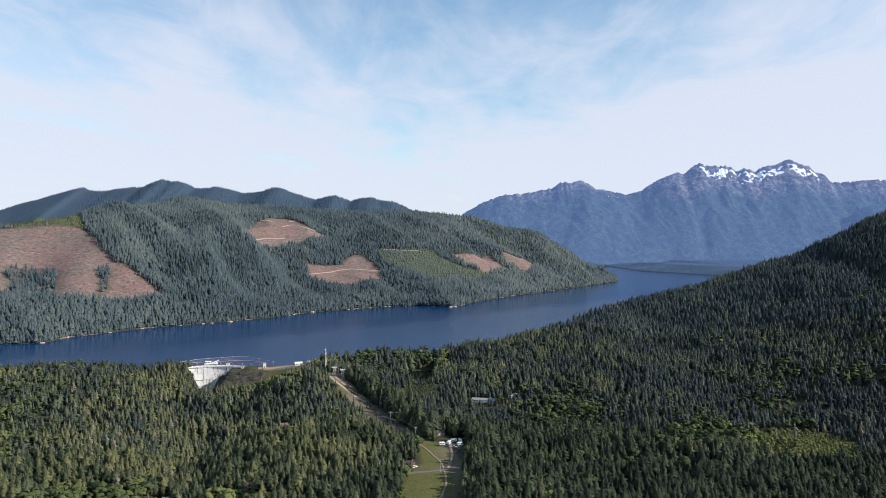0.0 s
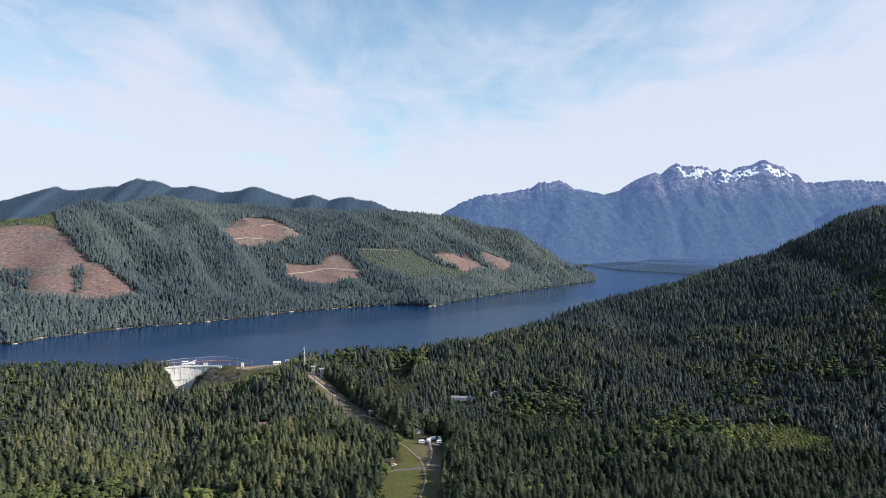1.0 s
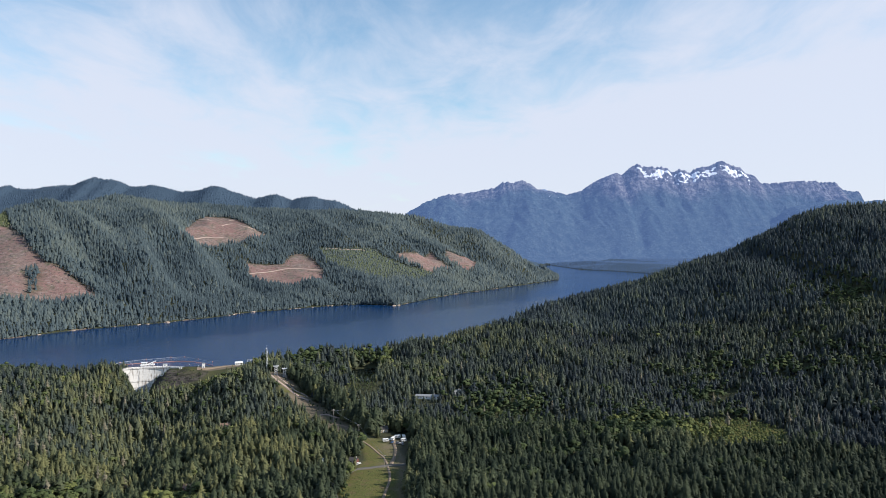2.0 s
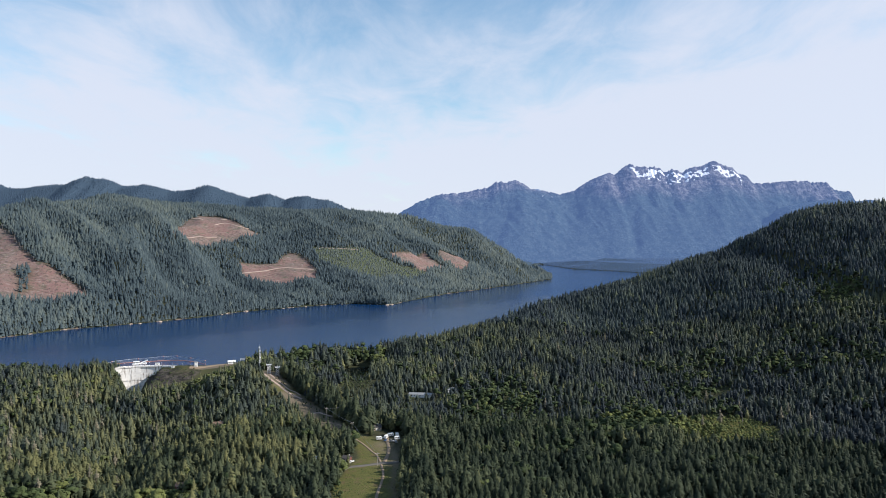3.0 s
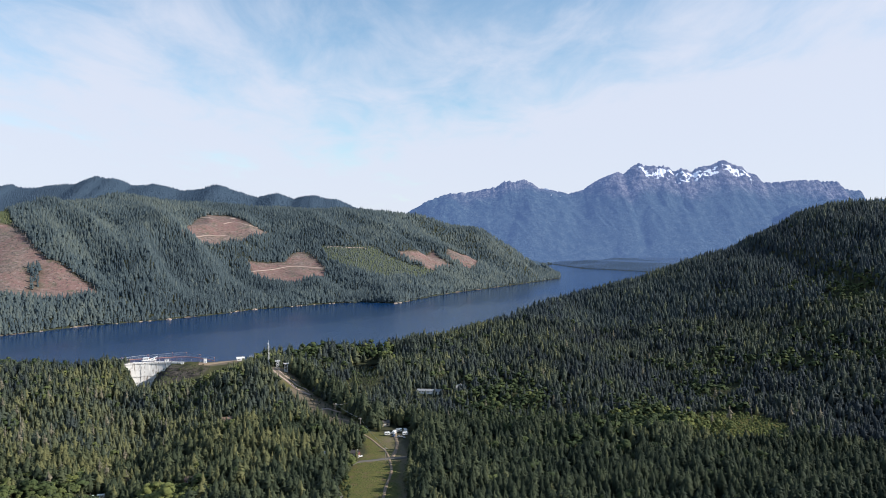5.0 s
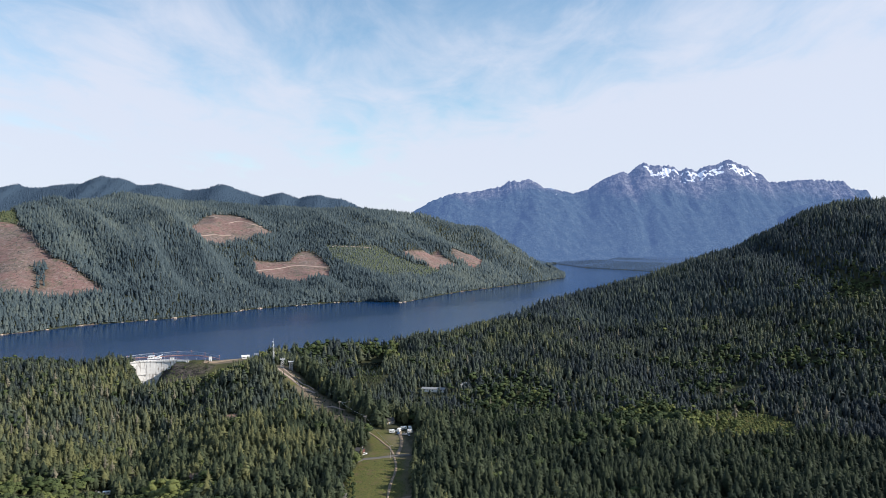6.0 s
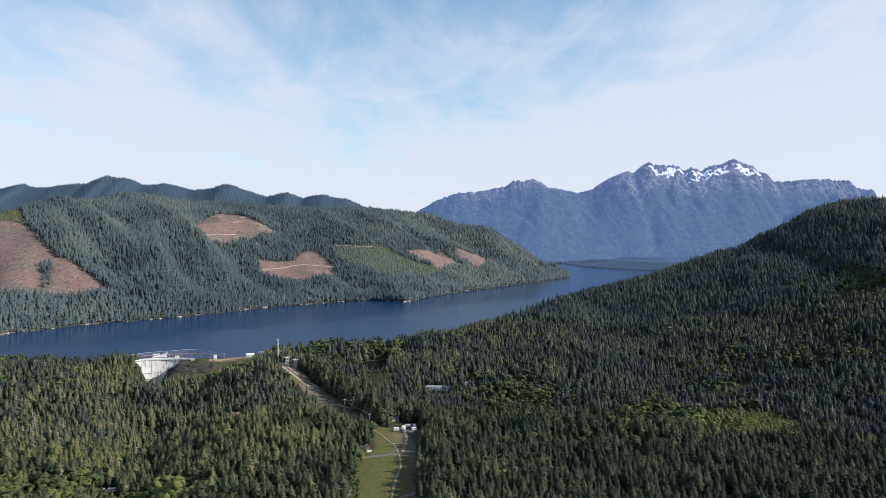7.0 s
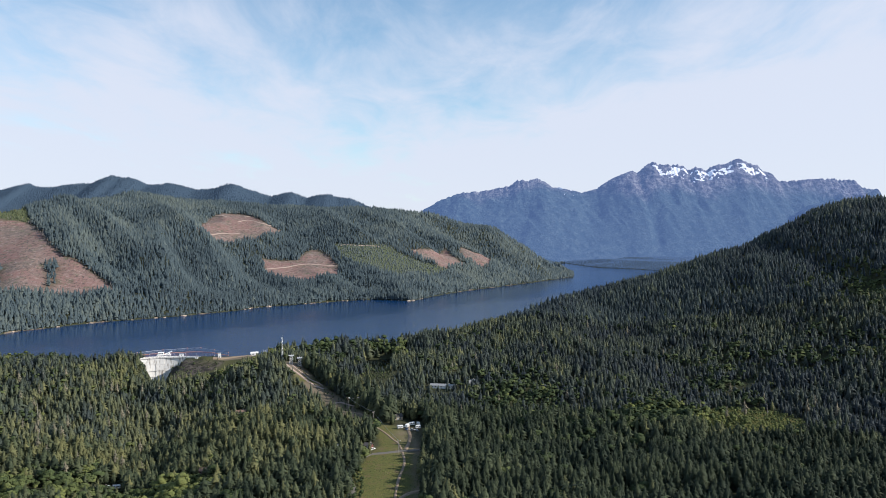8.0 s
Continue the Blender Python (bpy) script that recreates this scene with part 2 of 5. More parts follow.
def height(x, y):
    x, y = np.asarray(x, float), np.asarray(y, float)
    shore = lake_distance(x, y)
    near, far = near_land(x, y), far_land(x, y, np.maximum(shore, 0))
    yc = np.interp(x, [-1500, -318, 150, 520, 900, 1500, 2500], [600, 900, 1150, 1450, 1750, 2500, 3000])
    land = np.where(y < yc, near, far)
    bank = np.where(y < yc, 3.2 - 0.28 * np.maximum(shore - 30, 0), 2.5)
    in_gorge = (np.abs(x + 275) < 25) & (y > 790) & (y < yc)
    bank = np.where(in_gorge, -60, bank)
    land = np.maximum(land, bank)
    # broken rock on the gorge side
    land = land + (4.0 * wave_noise(x, 0.7 * y, 18, 81, 3, 0.6) - 1.0) * bump(x, y, -236, 820, 20, 20) * (y < yc)
    land = np.minimum(land, 0.6 + np.maximum(shore, 0) * 0.75)
    land = np.where(np.hypot(x, y) > 5000, np.maximum(land, 0), land)
    return np.where(shore > 0, land, np.maximum(-14, -0.6 + shore * 0.5))
# ------------------------------------------------------------ materials
def material(name):
    m = bpy.data.materials.new(name)
    m.use_nodes = True
    m.node_tree.nodes.clear()
    return m, m.node_tree.nodes, m.node_tree.links


def ramp(nodes, stops):
    r = nodes.new("ShaderNodeValToRGB")
    while len(r.color_ramp.elements) < len(stops):
        r.color_ramp.elements.new(0.5)
    for e, (at, c) in zip(r.color_ramp.elements, stops):
        e.position, e.color = at, (*c, 1)
    return r


def mix_rgb(nodes, links, fac, a, b, blend="MIX"):
    n = nodes.new("ShaderNodeMix")
    n.data_type, n.blend_type = "RGBA", blend
    for key, v in (("Factor", fac), ("A", a), ("B", b)):
        if isinstance(v, tuple):
            n.inputs[key].default_value = (*v, 1)
        elif isinstance(v, (int, float)):
            n.inputs[key].default_value = v
        else:
            links.new(v, n.inputs[key])
    return n.outputs["Result"]


def noise_tex(nodes, links, scale, detail=4.0, rough=0.55, vector=None, coords="Object"):
    n = nodes.new("ShaderNodeTexNoise")
    n.inputs["Scale"].default_value, n.inputs["Detail"].default_value, n.inputs["Roughness"].default_value = scale, detail, rough
    if vector is None:
        vector = nodes.new("ShaderNodeTexCoord").outputs[coords]
    links.new(vector, n.inputs["Vector"])
    return n.outputs["Fac"]


def attribute(nodes, name):
    a = nodes.new("ShaderNodeAttribute")
    a.attribute_name = name
    return a.outputs["Fac"]


def mix_fac(n, l, value, lo, hi):
    r = n.new("ShaderNodeMapRange")
    r.interpolation_type = "SMOOTHSTEP"
    r.inputs["From Min"].default_value, r.inputs["From Max"].default_value = lo, hi
    l.new(value, r.inputs["Value"])
    return r.outputs[0]


def finish(m, nodes, links, colour, rough=0.9, metal=0.0, height_in=None, bump_m=0.05, specular=0.3, emit=None):
    p = nodes.new("ShaderNodeBsdfPrincipled")
    if isinstance(colour, tuple):
        p.inputs["Base Color"].default_value = (*colour, 1)
    else:
        links.new(colour, p.inputs["Base Color"])
    if isinstance(rough, (int, float)):
        p.inputs["Roughness"].default_value = rough
    else:
        links.new(rough, p.inputs["Roughness"])
    p.inputs["Metallic"].default_value = metal
    p.inputs["Specular IOR Level"].default_value = specular
    if height_in is not None:
        b = nodes.new("ShaderNodeBump")
        b.inputs["Distance"].default_value = bump_m
        links.new(height_in, b.inputs["Height"])
        links.new(b.outputs[0], p.inputs["Normal"])
    out = nodes.new("ShaderNodeOutputMaterial")
    links.new(p.outputs[0], out.inputs[0])
    return p


def plain(name, colour, rough=0.7, metal=0.0, spread=0.18, size=1.5, relief=0.01):
    """A surface of one colour with grain and blotches at two sizes."""
    m, n, l = material(name)
    a, b = noise_tex(n, l, 1 / size, 5), noise_tex(n, l, 9 / size, 4)
    dark = tuple(c * (1 - spread) for c in colour)
    light = tuple(min(1, c * (1 + spread)) for c in colour)
    c = mix_rgb(n, l, a, dark, light)
    c = mix_rgb(n, l, 0.35, c, mix_rgb(n, l, b, dark, light))
    finish(m, n, l, c, rough, metal, b, relief)
    return m


def foliage(name, deep, mid, light, sheen=0.12, grain=0.75):
    """Leaves or needles; each tree has its own tint, with finer change inside the crown."""
    m, n, l = material(name)
    tint = attribute(n, "tint")
    r = ramp(n, [(0.0, deep), (0.55, mid), (1.0, light)])
    l.new(tint, r.inputs[0])
    fine = mix_fac(n, l, noise_tex(n, l, 1.0, 4, 0.65), 0.30, 0.70)
    c = mix_rgb(n, l, grain, r.outputs[0], ramp_of(n, l, fine, (0.45, 0.5, 0.5), (1.5, 1.45, 1.3)), "MULTIPLY")
    p = finish(m, n, l, c, 0.75, specular=sheen)
    return m


def ramp_of(n, l, value, a, b):
    r = n.new("ShaderNodeMix")
    r.data_type = "RGBA"
    l.new(value, r.inputs["Factor"])
    r.inputs["A"].default_value, r.inputs["B"].default_value = (*a, 1), (*b, 1)
    return r.outputs["Result"]


needles = foliage("needles", (0.021, 0.031, 0.021), (0.054, 0.068, 0.040), (0.122, 0.124, 0.058), 0.11, 0.6)
# The next four carry haze in their base colours, bluer with distance.
hazy_valley_needles = foliage("hazy_valley_needles", (0.028, 0.038, 0.046), (0.058, 0.073, 0.053), (0.122, 0.126, 0.062), 0.14, 0.55)
hazy_hill_needles = foliage("hazy_hill_needles", (0.021, 0.032, 0.044), (0.045, 0.062, 0.062), (0.096, 0.112, 0.072), 0.17, 0.45)
hazy_far_needles = foliage("hazy_far_needles", (0.036, 0.053, 0.067), (0.059, 0.083, 0.096), (0.096, 0.117, 0.112), 0.16, 0.5)
hazy_ridge_needles = foliage("hazy_ridge_needles", (0.048, 0.078, 0.122), (0.056, 0.088, 0.132), (0.066, 0.096, 0.136), 0.05, 0.2)
leaves = foliage("broad_leaves", (0.031, 0.046, 0.022), (0.052, 0.071, 0.030), (0.120, 0.136, 0.048), 0.1, 0.6)
dead_twigs = foliage("dead_twigs", (0.115, 0.105, 0.085), (0.150, 0.140, 0.105), (0.190, 0.170, 0.125), 0.1, 0.5)
bark = plain("bark", (0.13, 0.105, 0.085), 0.95, size=0.8)
grey_wood = plain("weathered_wood", (0.34, 0.31, 0.28), 0.9, size=0.8)


def make_ground_material():
    m, n, l = material("forest_ground")
    wide, mid, fine = noise_tex(n, l, 0.012, 5), noise_tex(n, l, 0.07, 5), noise_tex(n, l, 0.6, 4)
    floor_c = mix_rgb(n, l, mid, (0.030, 0.036, 0.020), (0.060, 0.062, 0.034))
    # felled slopes: red-brown slash with grey-green and pale streaks running downhill
    coord = n.new("ShaderNodeTexCoord")
    streak = n.new("ShaderNodeMapping")
    streak.inputs["Scale"].default_value = (0.30, 0.035, 0.035)
    streak.inputs["Rotation"].default_value = (0, 0, radians(-28))
    l.new(coord.outputs["Object"], streak.inputs[0])
    lines = noise_tex(n, l, 1.0, 6, 0.6, streak.outputs[0])
    cut = mix_rgb(n, l, mix_fac(n, l, wide, 0.38, 0.62), (0.150, 0.122, 0.112), (0.205, 0.122, 0.114))
    cut = mix_rgb(n, l, mix_fac(n, l, lines, 0.46, 0.70), cut, (0.215, 0.150, 0.125))
    cut = mix_rgb(n, l, mix_fac(n, l, mid, 0.50, 0.72), cut, (0.110, 0.108, 0.076))
    slash = noise_tex(n, l, 0.13, 6, 0.78)
    cut = mix_rgb(n, l, mix_fac(n, l, slash, 0.54, 0.62), cut, (0.255, 0.205, 0.185))
    cut = mix_rgb(n, l, mix_fac(n, l, slash, 0.47, 0.38), cut, (0.078, 0.067, 0.058))
    grass = mix_rgb(n, l, mid, (0.074, 0.086, 0.026), (0.142, 0.124, 0.044))
    grass = mix_rgb(n, l, mix_fac(n, l, fine, 0.45, 0.70), grass, (0.060, 0.080, 0.025))
    grass = mix_rgb(n, l, mix_fac(n, l, noise_tex(n, l, 0.11, 5, 0.6), 0.50, 0.66), grass, (0.120, 0.096, 0.048))
    bare = mix_rgb(n, l, mid, (0.105, 0.088, 0.066), (0.215, 0.172, 0.132))
    # the distant wooded ground gets haze blue in its base colour
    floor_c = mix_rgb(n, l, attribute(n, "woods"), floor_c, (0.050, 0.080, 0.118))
    c = mix_rgb(n, l, attribute(n, "felled"), floor_c, cut)
    c = mix_rgb(n, l, attribute(n, "young"), c, mix_rgb(n, l, fine, (0.076, 0.094, 0.052), (0.108, 0.124, 0.062)))
    c = mix_rgb(n, l, attribute(n, "grass"), c, grass)
    c = mix_rgb(n, l, attribute(n, "bare"), c, bare)
    ledge = noise_tex(n, l, 0.16, 6, 0.7)
    stone = mix_rgb(n, l, mix_fac(n, l, ledge, 0.40, 0.62), (0.022, 0.020, 0.021), (0.092, 0.080, 0.072))
    stone = mix_rgb(n, l, mix_fac(n, l, mid, 0.56, 0.66), stone, (0.070, 0.074, 0.040))
    c = mix_rgb(n, l, attribute(n, "crag"), c, stone)
    # a narrow beach shows only in places
    beach = n.new("ShaderNodeMath")
    beach.operation = "MULTIPLY"
    l.new(mix_fac(n, l, attribute(n, "shore"), 3.0, 0.8), beach.inputs[0])
    l.new(mix_fac(n, l, noise_tex(n, l, 0.018, 3), 0.56, 0.62), beach.inputs[1])
    c = mix_rgb(n, l, beach.outputs[0], c, bare)
    finish(m, n, l, c, 0.95, height_in=fine, bump_m=0.5, specular=0.1)
    return m


def make_water_material(name, deep):
    m, n, l = material(name)
    coord = n.new("ShaderNodeTexCoord")
    s = n.new("ShaderNodeMapping")
    s.inputs["Scale"].default_value = (0.35, 0.8, 1)
    l.new(coord.outputs["Object"], s.inputs[0])
    ripple = noise_tex(n, l, 0.9, 5, 0.6, s.outputs[0])
    gust = noise_tex(n, l, 0.006, 4, 0.55, coords="Object")
    r = n.new("ShaderNodeMapRange")
    r.inputs["From Min"].default_value, r.inputs["From Max"].default_value = 0.35, 0.7
    r.inputs["To Min"].default_value, r.inputs["To Max"].default_value = 0.03, 0.09
    l.new(gust, r.inputs["Value"])
    # wind ruffles the open water; a calm band lies along the far shore
    across = n.new("ShaderNodeVectorMath")
    across.operation = "DOT_PRODUCT"
    across.inputs[1].default_value = (0.685, -0.729, 0.0)
    l.new(coord.outputs["Object"], across.inputs[0])
    from_shore = n.new("ShaderNodeMath")
    from_shore.operation = "MULTIPLY_ADD"
    l.new(gust, from_shore.inputs[0])
    from_shore.inputs[1].default_value = 260.0
    l.new(across.outputs["Value"], from_shore.inputs[2])
    windy = mix_fac(n, l, from_shore.outputs[0], -980.0, -800.0)
    p = finish(m, n, l, deep, r.outputs[0], height_in=ripple, bump_m=0.05, specular=0.135)
    chop = n.new("ShaderNodeMath")
    chop.operation = "MULTIPLY_ADD"
    l.new(windy, chop.inputs[0])
    chop.inputs[1].default_value, chop.inputs[2].default_value = 0.22, 0.10
    bump_node = p.inputs["Normal"].links[0].from_node
    l.new(chop.outputs[0], bump_node.inputs["Distance"])
    p.inputs["IOR"].default_value = 1.33
    return m


def make_range_material():
    """The far backdrop: mountains with woods below, rock above and snow in the hollows; blue emission adds the haze."""
    m, n, l = material("hazy_far_range")
    wide, mid, fine = noise_tex(n, l, 0.006, 5), noise_tex(n, l, 0.03, 6, 0.65), noise_tex(n, l, 0.10, 5, 0.75)
    woods = mix_rgb(n, l, mix_fac(n, l, mid, 0.32, 0.68), (0.020, 0.040, 0.052), (0.068, 0.094, 0.096))
    woods = mix_rgb(n, l, mix_fac(n, l, fine, 0.47, 0.57), woods, (0.022, 0.040, 0.048))
    rock = mix_rgb(n, l, mix_fac(n, l, mid, 0.34, 0.66), (0.030, 0.032, 0.042), (0.215, 0.208, 0.220))
    rock = mix_rgb(n, l, mix_fac(n, l, fine, 0.48, 0.60), rock, (0.040, 0.038, 0.052))
    c = mix_rgb(n, l, attribute(n, "rock"), woods, rock)
    drift = n.new("ShaderNodeMath")
    drift.operation = "MULTIPLY_ADD"
    l.new(noise_tex(n, l, 0.036, 5, 0.55), drift.inputs[0])
    drift.inputs[1].default_value = 2.1
    l.new(attribute(n, "snow"), drift.inputs[2])
    c = mix_rgb(n, l, mix_fac(n, l, drift.outputs[0], 1.83, 1.87), c, (0.80, 0.82, 0.86))
    # haze over the rear range is mixed into its base colour
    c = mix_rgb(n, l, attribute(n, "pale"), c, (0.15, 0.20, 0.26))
    both = n.new("ShaderNodeMath")
    both.operation = "MULTIPLY_ADD"
    l.new(mid, both.inputs[0])
    both.inputs[1].default_value = 1.0
    l.new(fine, both.inputs[2])
    p = finish(m, n, l, c, 0.95, height_in=both.outputs[0], bump_m=10.0, specular=0.05)
    # blue haze in front of the range, added as a faint glow
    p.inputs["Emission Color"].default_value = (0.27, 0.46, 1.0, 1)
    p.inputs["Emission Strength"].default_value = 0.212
    return m


hazy_range_mat = make_range_material()
ground_mat, water_mat = make_ground_material(), make_water_material("lake_water", (0.005, 0.034, 0.108))


def make_pond_material():
    m, n, l = material("pond_water")
    finish(m, n, l, mix_rgb(n, l, noise_tex(n, l, 0.05), (0.005, 0.009, 0.010), (0.010, 0.014, 0.012)), 0.04, height_in=noise_tex(n, l, 0.7, 3), bump_m=0.02, specular=0.5)
    return m


pond_mat = make_pond_material()
# ------------------------------------------------------------ the ground, one sheet, and the lake
def mesh_object(name, verts, faces, mat, attrs=None, smooth_shade=False, normals=None):
    """A mesh from numpy arrays; faces is an (n, 3) or (n, 4) array."""
    me = bpy.data.meshes.new(name)
    verts, faces = np.asarray(verts, np.float32), np.asarray(faces, np.int32)
    n, k = faces.shape
    me.vertices.add(len(verts))
    me.vertices.foreach_set("co", verts.ravel())
    me.loops.add(n * k)
    me.loops.foreach_set("vertex_index", faces.ravel())
    me.polygons.add(n)
    me.polygons.foreach_set("loop_start", np.arange(0, n * k, k, dtype=np.int32))
    if smooth_shade:
        me.polygons.foreach_set("use_smooth", np.ones(n, bool))
    for key, values in (attrs or {}).items():
        a = me.attributes.new(key, "FLOAT", "POINT")
        a.data.foreach_set("value", np.asarray(values, np.float32))
    me.update(calc_edges=True)
    if normals is not None:
        me.normals_split_custom_set_from_vertices(np.asarray(normals, np.float32))
    else:
        me.validate()
    me.materials.append(mat)
    return new(name, me)


# plan outlines of what is not forest
FELLED = {
    "west": [(-1400, 1560), (-989, 1626), (-947, 1657), (-894, 1680), (-869, 1686), (-838, 1685), (-795, 1636), (-722, 1535), (-662, 1469), (-642, 1461), (-603, 1435), (-562, 1402), (-521, 1361), (-562, 1325), (-595, 1307), (-664, 1264), (-718, 1273), (-747, 1225), (-1400, 1200)],
    "high": [(-488, 1790), (-545, 2044), (-561, 2179), (-537, 2234), (-503, 2273), (-454, 2241), (-400, 2181), (-367, 2178), (-345, 2176), (-369, 2096), (-390, 2058), (-405, 2037), (-429, 2017), (-440, 1974), (-462, 1951), (-490, 1919)],
    "low": [(-363, 1910), (-346, 1919), (-312, 1937), (-270, 1953), (-263, 2014), (-249, 2053), (-209, 2018), (-167, 1946), (-162, 1864), (-175, 1823), (-205, 1780), (-269, 1750), (-315, 1786), (-342, 1821)],
    "east": [(35, 2157), (87, 2210), (138, 2340), (161, 2275), (183, 2224), (204, 2201), (160, 2150), (131, 2086), (114, 2066), (97, 2116), (70, 2117), (39, 2139)],
    "far_east": [(187, 2336), (204, 2362), (251, 2372), (303, 2493), (324, 2426), (263, 2237), (235, 2219), (217, 2248), (195, 2263), (185, 2294)],
}
ISLAND = [(-684, 1418), (-678, 1441), (-659, 1437), (-613, 1340), (-618, 1307), (-653, 1365)]
COPSE = [(-846, 1389), (-846, 1431), (-808, 1432), (-785, 1441), (-743, 1405), (-672, 1267), (-720, 1258), (-740, 1215)]
YOUNG = [(-192, 2089), (-112, 2098), (-40, 2139), (-7, 2112), (66, 2093), (147, 2084), (95, 2006), (47, 1969), (4, 1897), (-29, 1903), (-88, 1908), (-151, 1971), (-175, 2033)]
FRESH = [(-1839, 3022), (-1692, 3003), (-1625, 3054), (-884, 1765), (-854, 1714), (-827, 1677), (-867, 1684), (-896, 1682), (-948, 1660), (-992, 1631)]
POWERLINE = [(-117, 785, 9), (-95, 745, 10.5), (-70, 705, 11), (-48, 662, 10.5), (-26, 628, 10), (-9, 594, 12), (0, 560, 16), (-6, 527, 20), (-10, 495, 22), (-11, 450, 24), (-11, 420, 25)]
ABUTMENT = [(-214, 842), (-200, 838), (-168, 862), (-150, 884), (-172, 890), (-196, 868)]
GORGE = [(-276, 858), (-246, 852), (-214, 846), (-200, 834), (-205, 815), (-225, 800), (-240, 790), (-262, 785), (-274, 815)]
CLEARING = [(244, 600), (262, 622), (284, 646), (312, 648), (336, 628), (346, 596), (330, 570), (300, 560), (262, 556), (246, 576)]


def strip(x, y, pts):
    """0 to 1 where a point lies within a strip given as (x, y, half width)."""
    d, w = line_distance(x, y, pts)
    half = np.interp(w, np.arange(len(pts)), [p[2] for p in pts])
    return smooth(2.0, -2.0, d - half)


def patch(x, y, poly, edge=6.0, ragged=10.0):
    """0 to 1 inside an outline with a ragged edge."""
    wx, wy = x + ragged * wave_noise(x, y, 60, 21, 3), y + ragged * wave_noise(x, y, 60, 22, 3)
    d, _ = line_distance(wx, wy, poly, True)
    d = np.where(inside(wx, wy, poly), d, -d)
    return smooth(-edge, edge, d)


def felled(x, y):
    f = np.zeros_like(x)
    for poly in FELLED.values():
        f = np.maximum(f, patch(x, y, poly))
    return f * (1 - 0.56 * patch(x, y, ISLAND, 10, 14)) * (1 - 0.5 * patch(x, y, COPSE, 12, 16))


def ground_fields(x, y, z):
    shore = lake_distance(x, y)
    f = {"felled": felled(x, y), "young": np.maximum(patch(x, y, YOUNG), patch(x, y, FRESH))}
    f["grass"] = np.maximum(strip(x, y, POWERLINE), patch(x, y, CLEARING, 3, 6))
    f["grass"] = np.maximum(f["grass"], bump(x, y, -222, 836, 26, 18) * 0.7)
    f["shore"] = np.where(y > 880, np.clip(shore, -30, 60), 60)
    f["bare"] = (0.9 * strip(x, y, POWERLINE) * smooth(600, 650, y) * smooth(-0.6, 0.1, wave_noise(x, y, 22, 27, 3)))
    f["bare"] = np.maximum(f["bare"], 0.8 * patch(x, y, ABUTMENT, 2, 3))
    f["bare"] = np.maximum(f["bare"], (0.7 * bump(x, y, 5, 590, 11, 26) + 0.6 * bump(x, y, 8, 546, 14, 9) + 0.5 * bump(x, y, -27, 551, 8, 8)) * smooth(-0.5, 0.3, wave_noise(x, y, 9, 28, 3)))
    f["bare"] = np.maximum(f["bare"], 0.75 * smooth(3, 12, x + 4 * wave_noise(x, y, 14, 29, 3)) * strip(x, y, POWERLINE) * smooth(600, 585, y))
    f["crag"] = patch(x, y, GORGE, 3, 4) * (0.95 - 0.55 * bump(x, y, -218, 838, 16, 12))
    # how much haze colour the far wooded ground takes
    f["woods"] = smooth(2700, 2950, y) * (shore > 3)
    return f


fan = np.radians(np.concatenate([np.linspace(-42, 46, 420), np.linspace(51, 313, 54)]))
rings = np.concatenate([np.linspace(20, 300, 12)[:-1], np.geomspace(300, 780, 96)[:-1], np.linspace(780, 900, 52)[:-1], np.geomspace(900, 1300, 56)[:-1], np.geomspace(1300, 4250, 176)[:-1],
                        np.linspace(4250, 5700, 10)])
aa, rr = np.meshgrid(fan, rings)
gx, gy = rr * np.sin(aa), rr * np.cos(aa)
gz = height(gx, gy)
na, nr = len(fan), len(rings)
ids = np.arange(na * nr).reshape(nr, na)
nxt = np.roll(ids, -1, 1)
quads = np.stack([ids[:-1], nxt[:-1], nxt[1:], ids[1:]], -1).reshape(-1, 4)
verts = np.stack([gx.ravel(), gy.ravel(), gz.ravel()], -1)
hub = len(verts)
verts = np.vstack([verts, [[0, 0, float(height(np.array([0.0]), np.array([5.0]))[0])]]])
fields = {k: np.append(v.ravel(), 0) for k, v in ground_fields(gx, gy, gz).items()}
cap = np.stack([ids[0], nxt[0], np.full(na, hub)], -1)
tris = np.vstack([quads[:, [0, 3, 2]], quads[:, [0, 2, 1]], cap])
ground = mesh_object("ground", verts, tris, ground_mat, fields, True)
tagged(ground, "forested valley floor, hills with felled brown slopes and mountains", "ground", kind="structure")



# the backdrop of mountains
bx, by = np.meshgrid(np.linspace(-150, 3050, 820), np.concatenate([np.linspace(3940, 4500, 130), np.linspace(4506, 4760, 24)]))
bz = range_height(bx, by)
nr, na = bx.shape
ids = np.arange(nr * na).reshape(nr, na)
quads = np.stack([ids[:-1, :-1], ids[:-1, 1:], ids[1:, 1:], ids[1:, :-1]], -1).reshape(-1, 4)
snow = wave_noise(bx + 0.5 * by, by * 2.4, 34, 25, 4, 0.66)
below = np.interp(bx, [q[0] for q in PEAKS], [q[1] for q in PEAKS]) - bz
fields = {
    "rock": smooth(370, 480, bz + 90 * wave_noise(bx, by, 170, 24, 4)),
    "snow": (by < 4506) * (0.45 + 0.5 * snow + 0.35 * smooth(120, 25, below)) * smooth(130, 60, below) * smooth(1540, 1590, bx) * smooth(2345, 2290, bx) * smooth(3, 16, below),
    # where the rear range takes its painted haze
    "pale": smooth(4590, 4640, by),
}
fields["snow"] = np.maximum(fields["snow"], (by < 4506) * 0.75 * smooth(0.2, 0.4, snow) * smooth(70, 40, below) * smooth(830, 860, bx) * smooth(1120, 1090, bx))
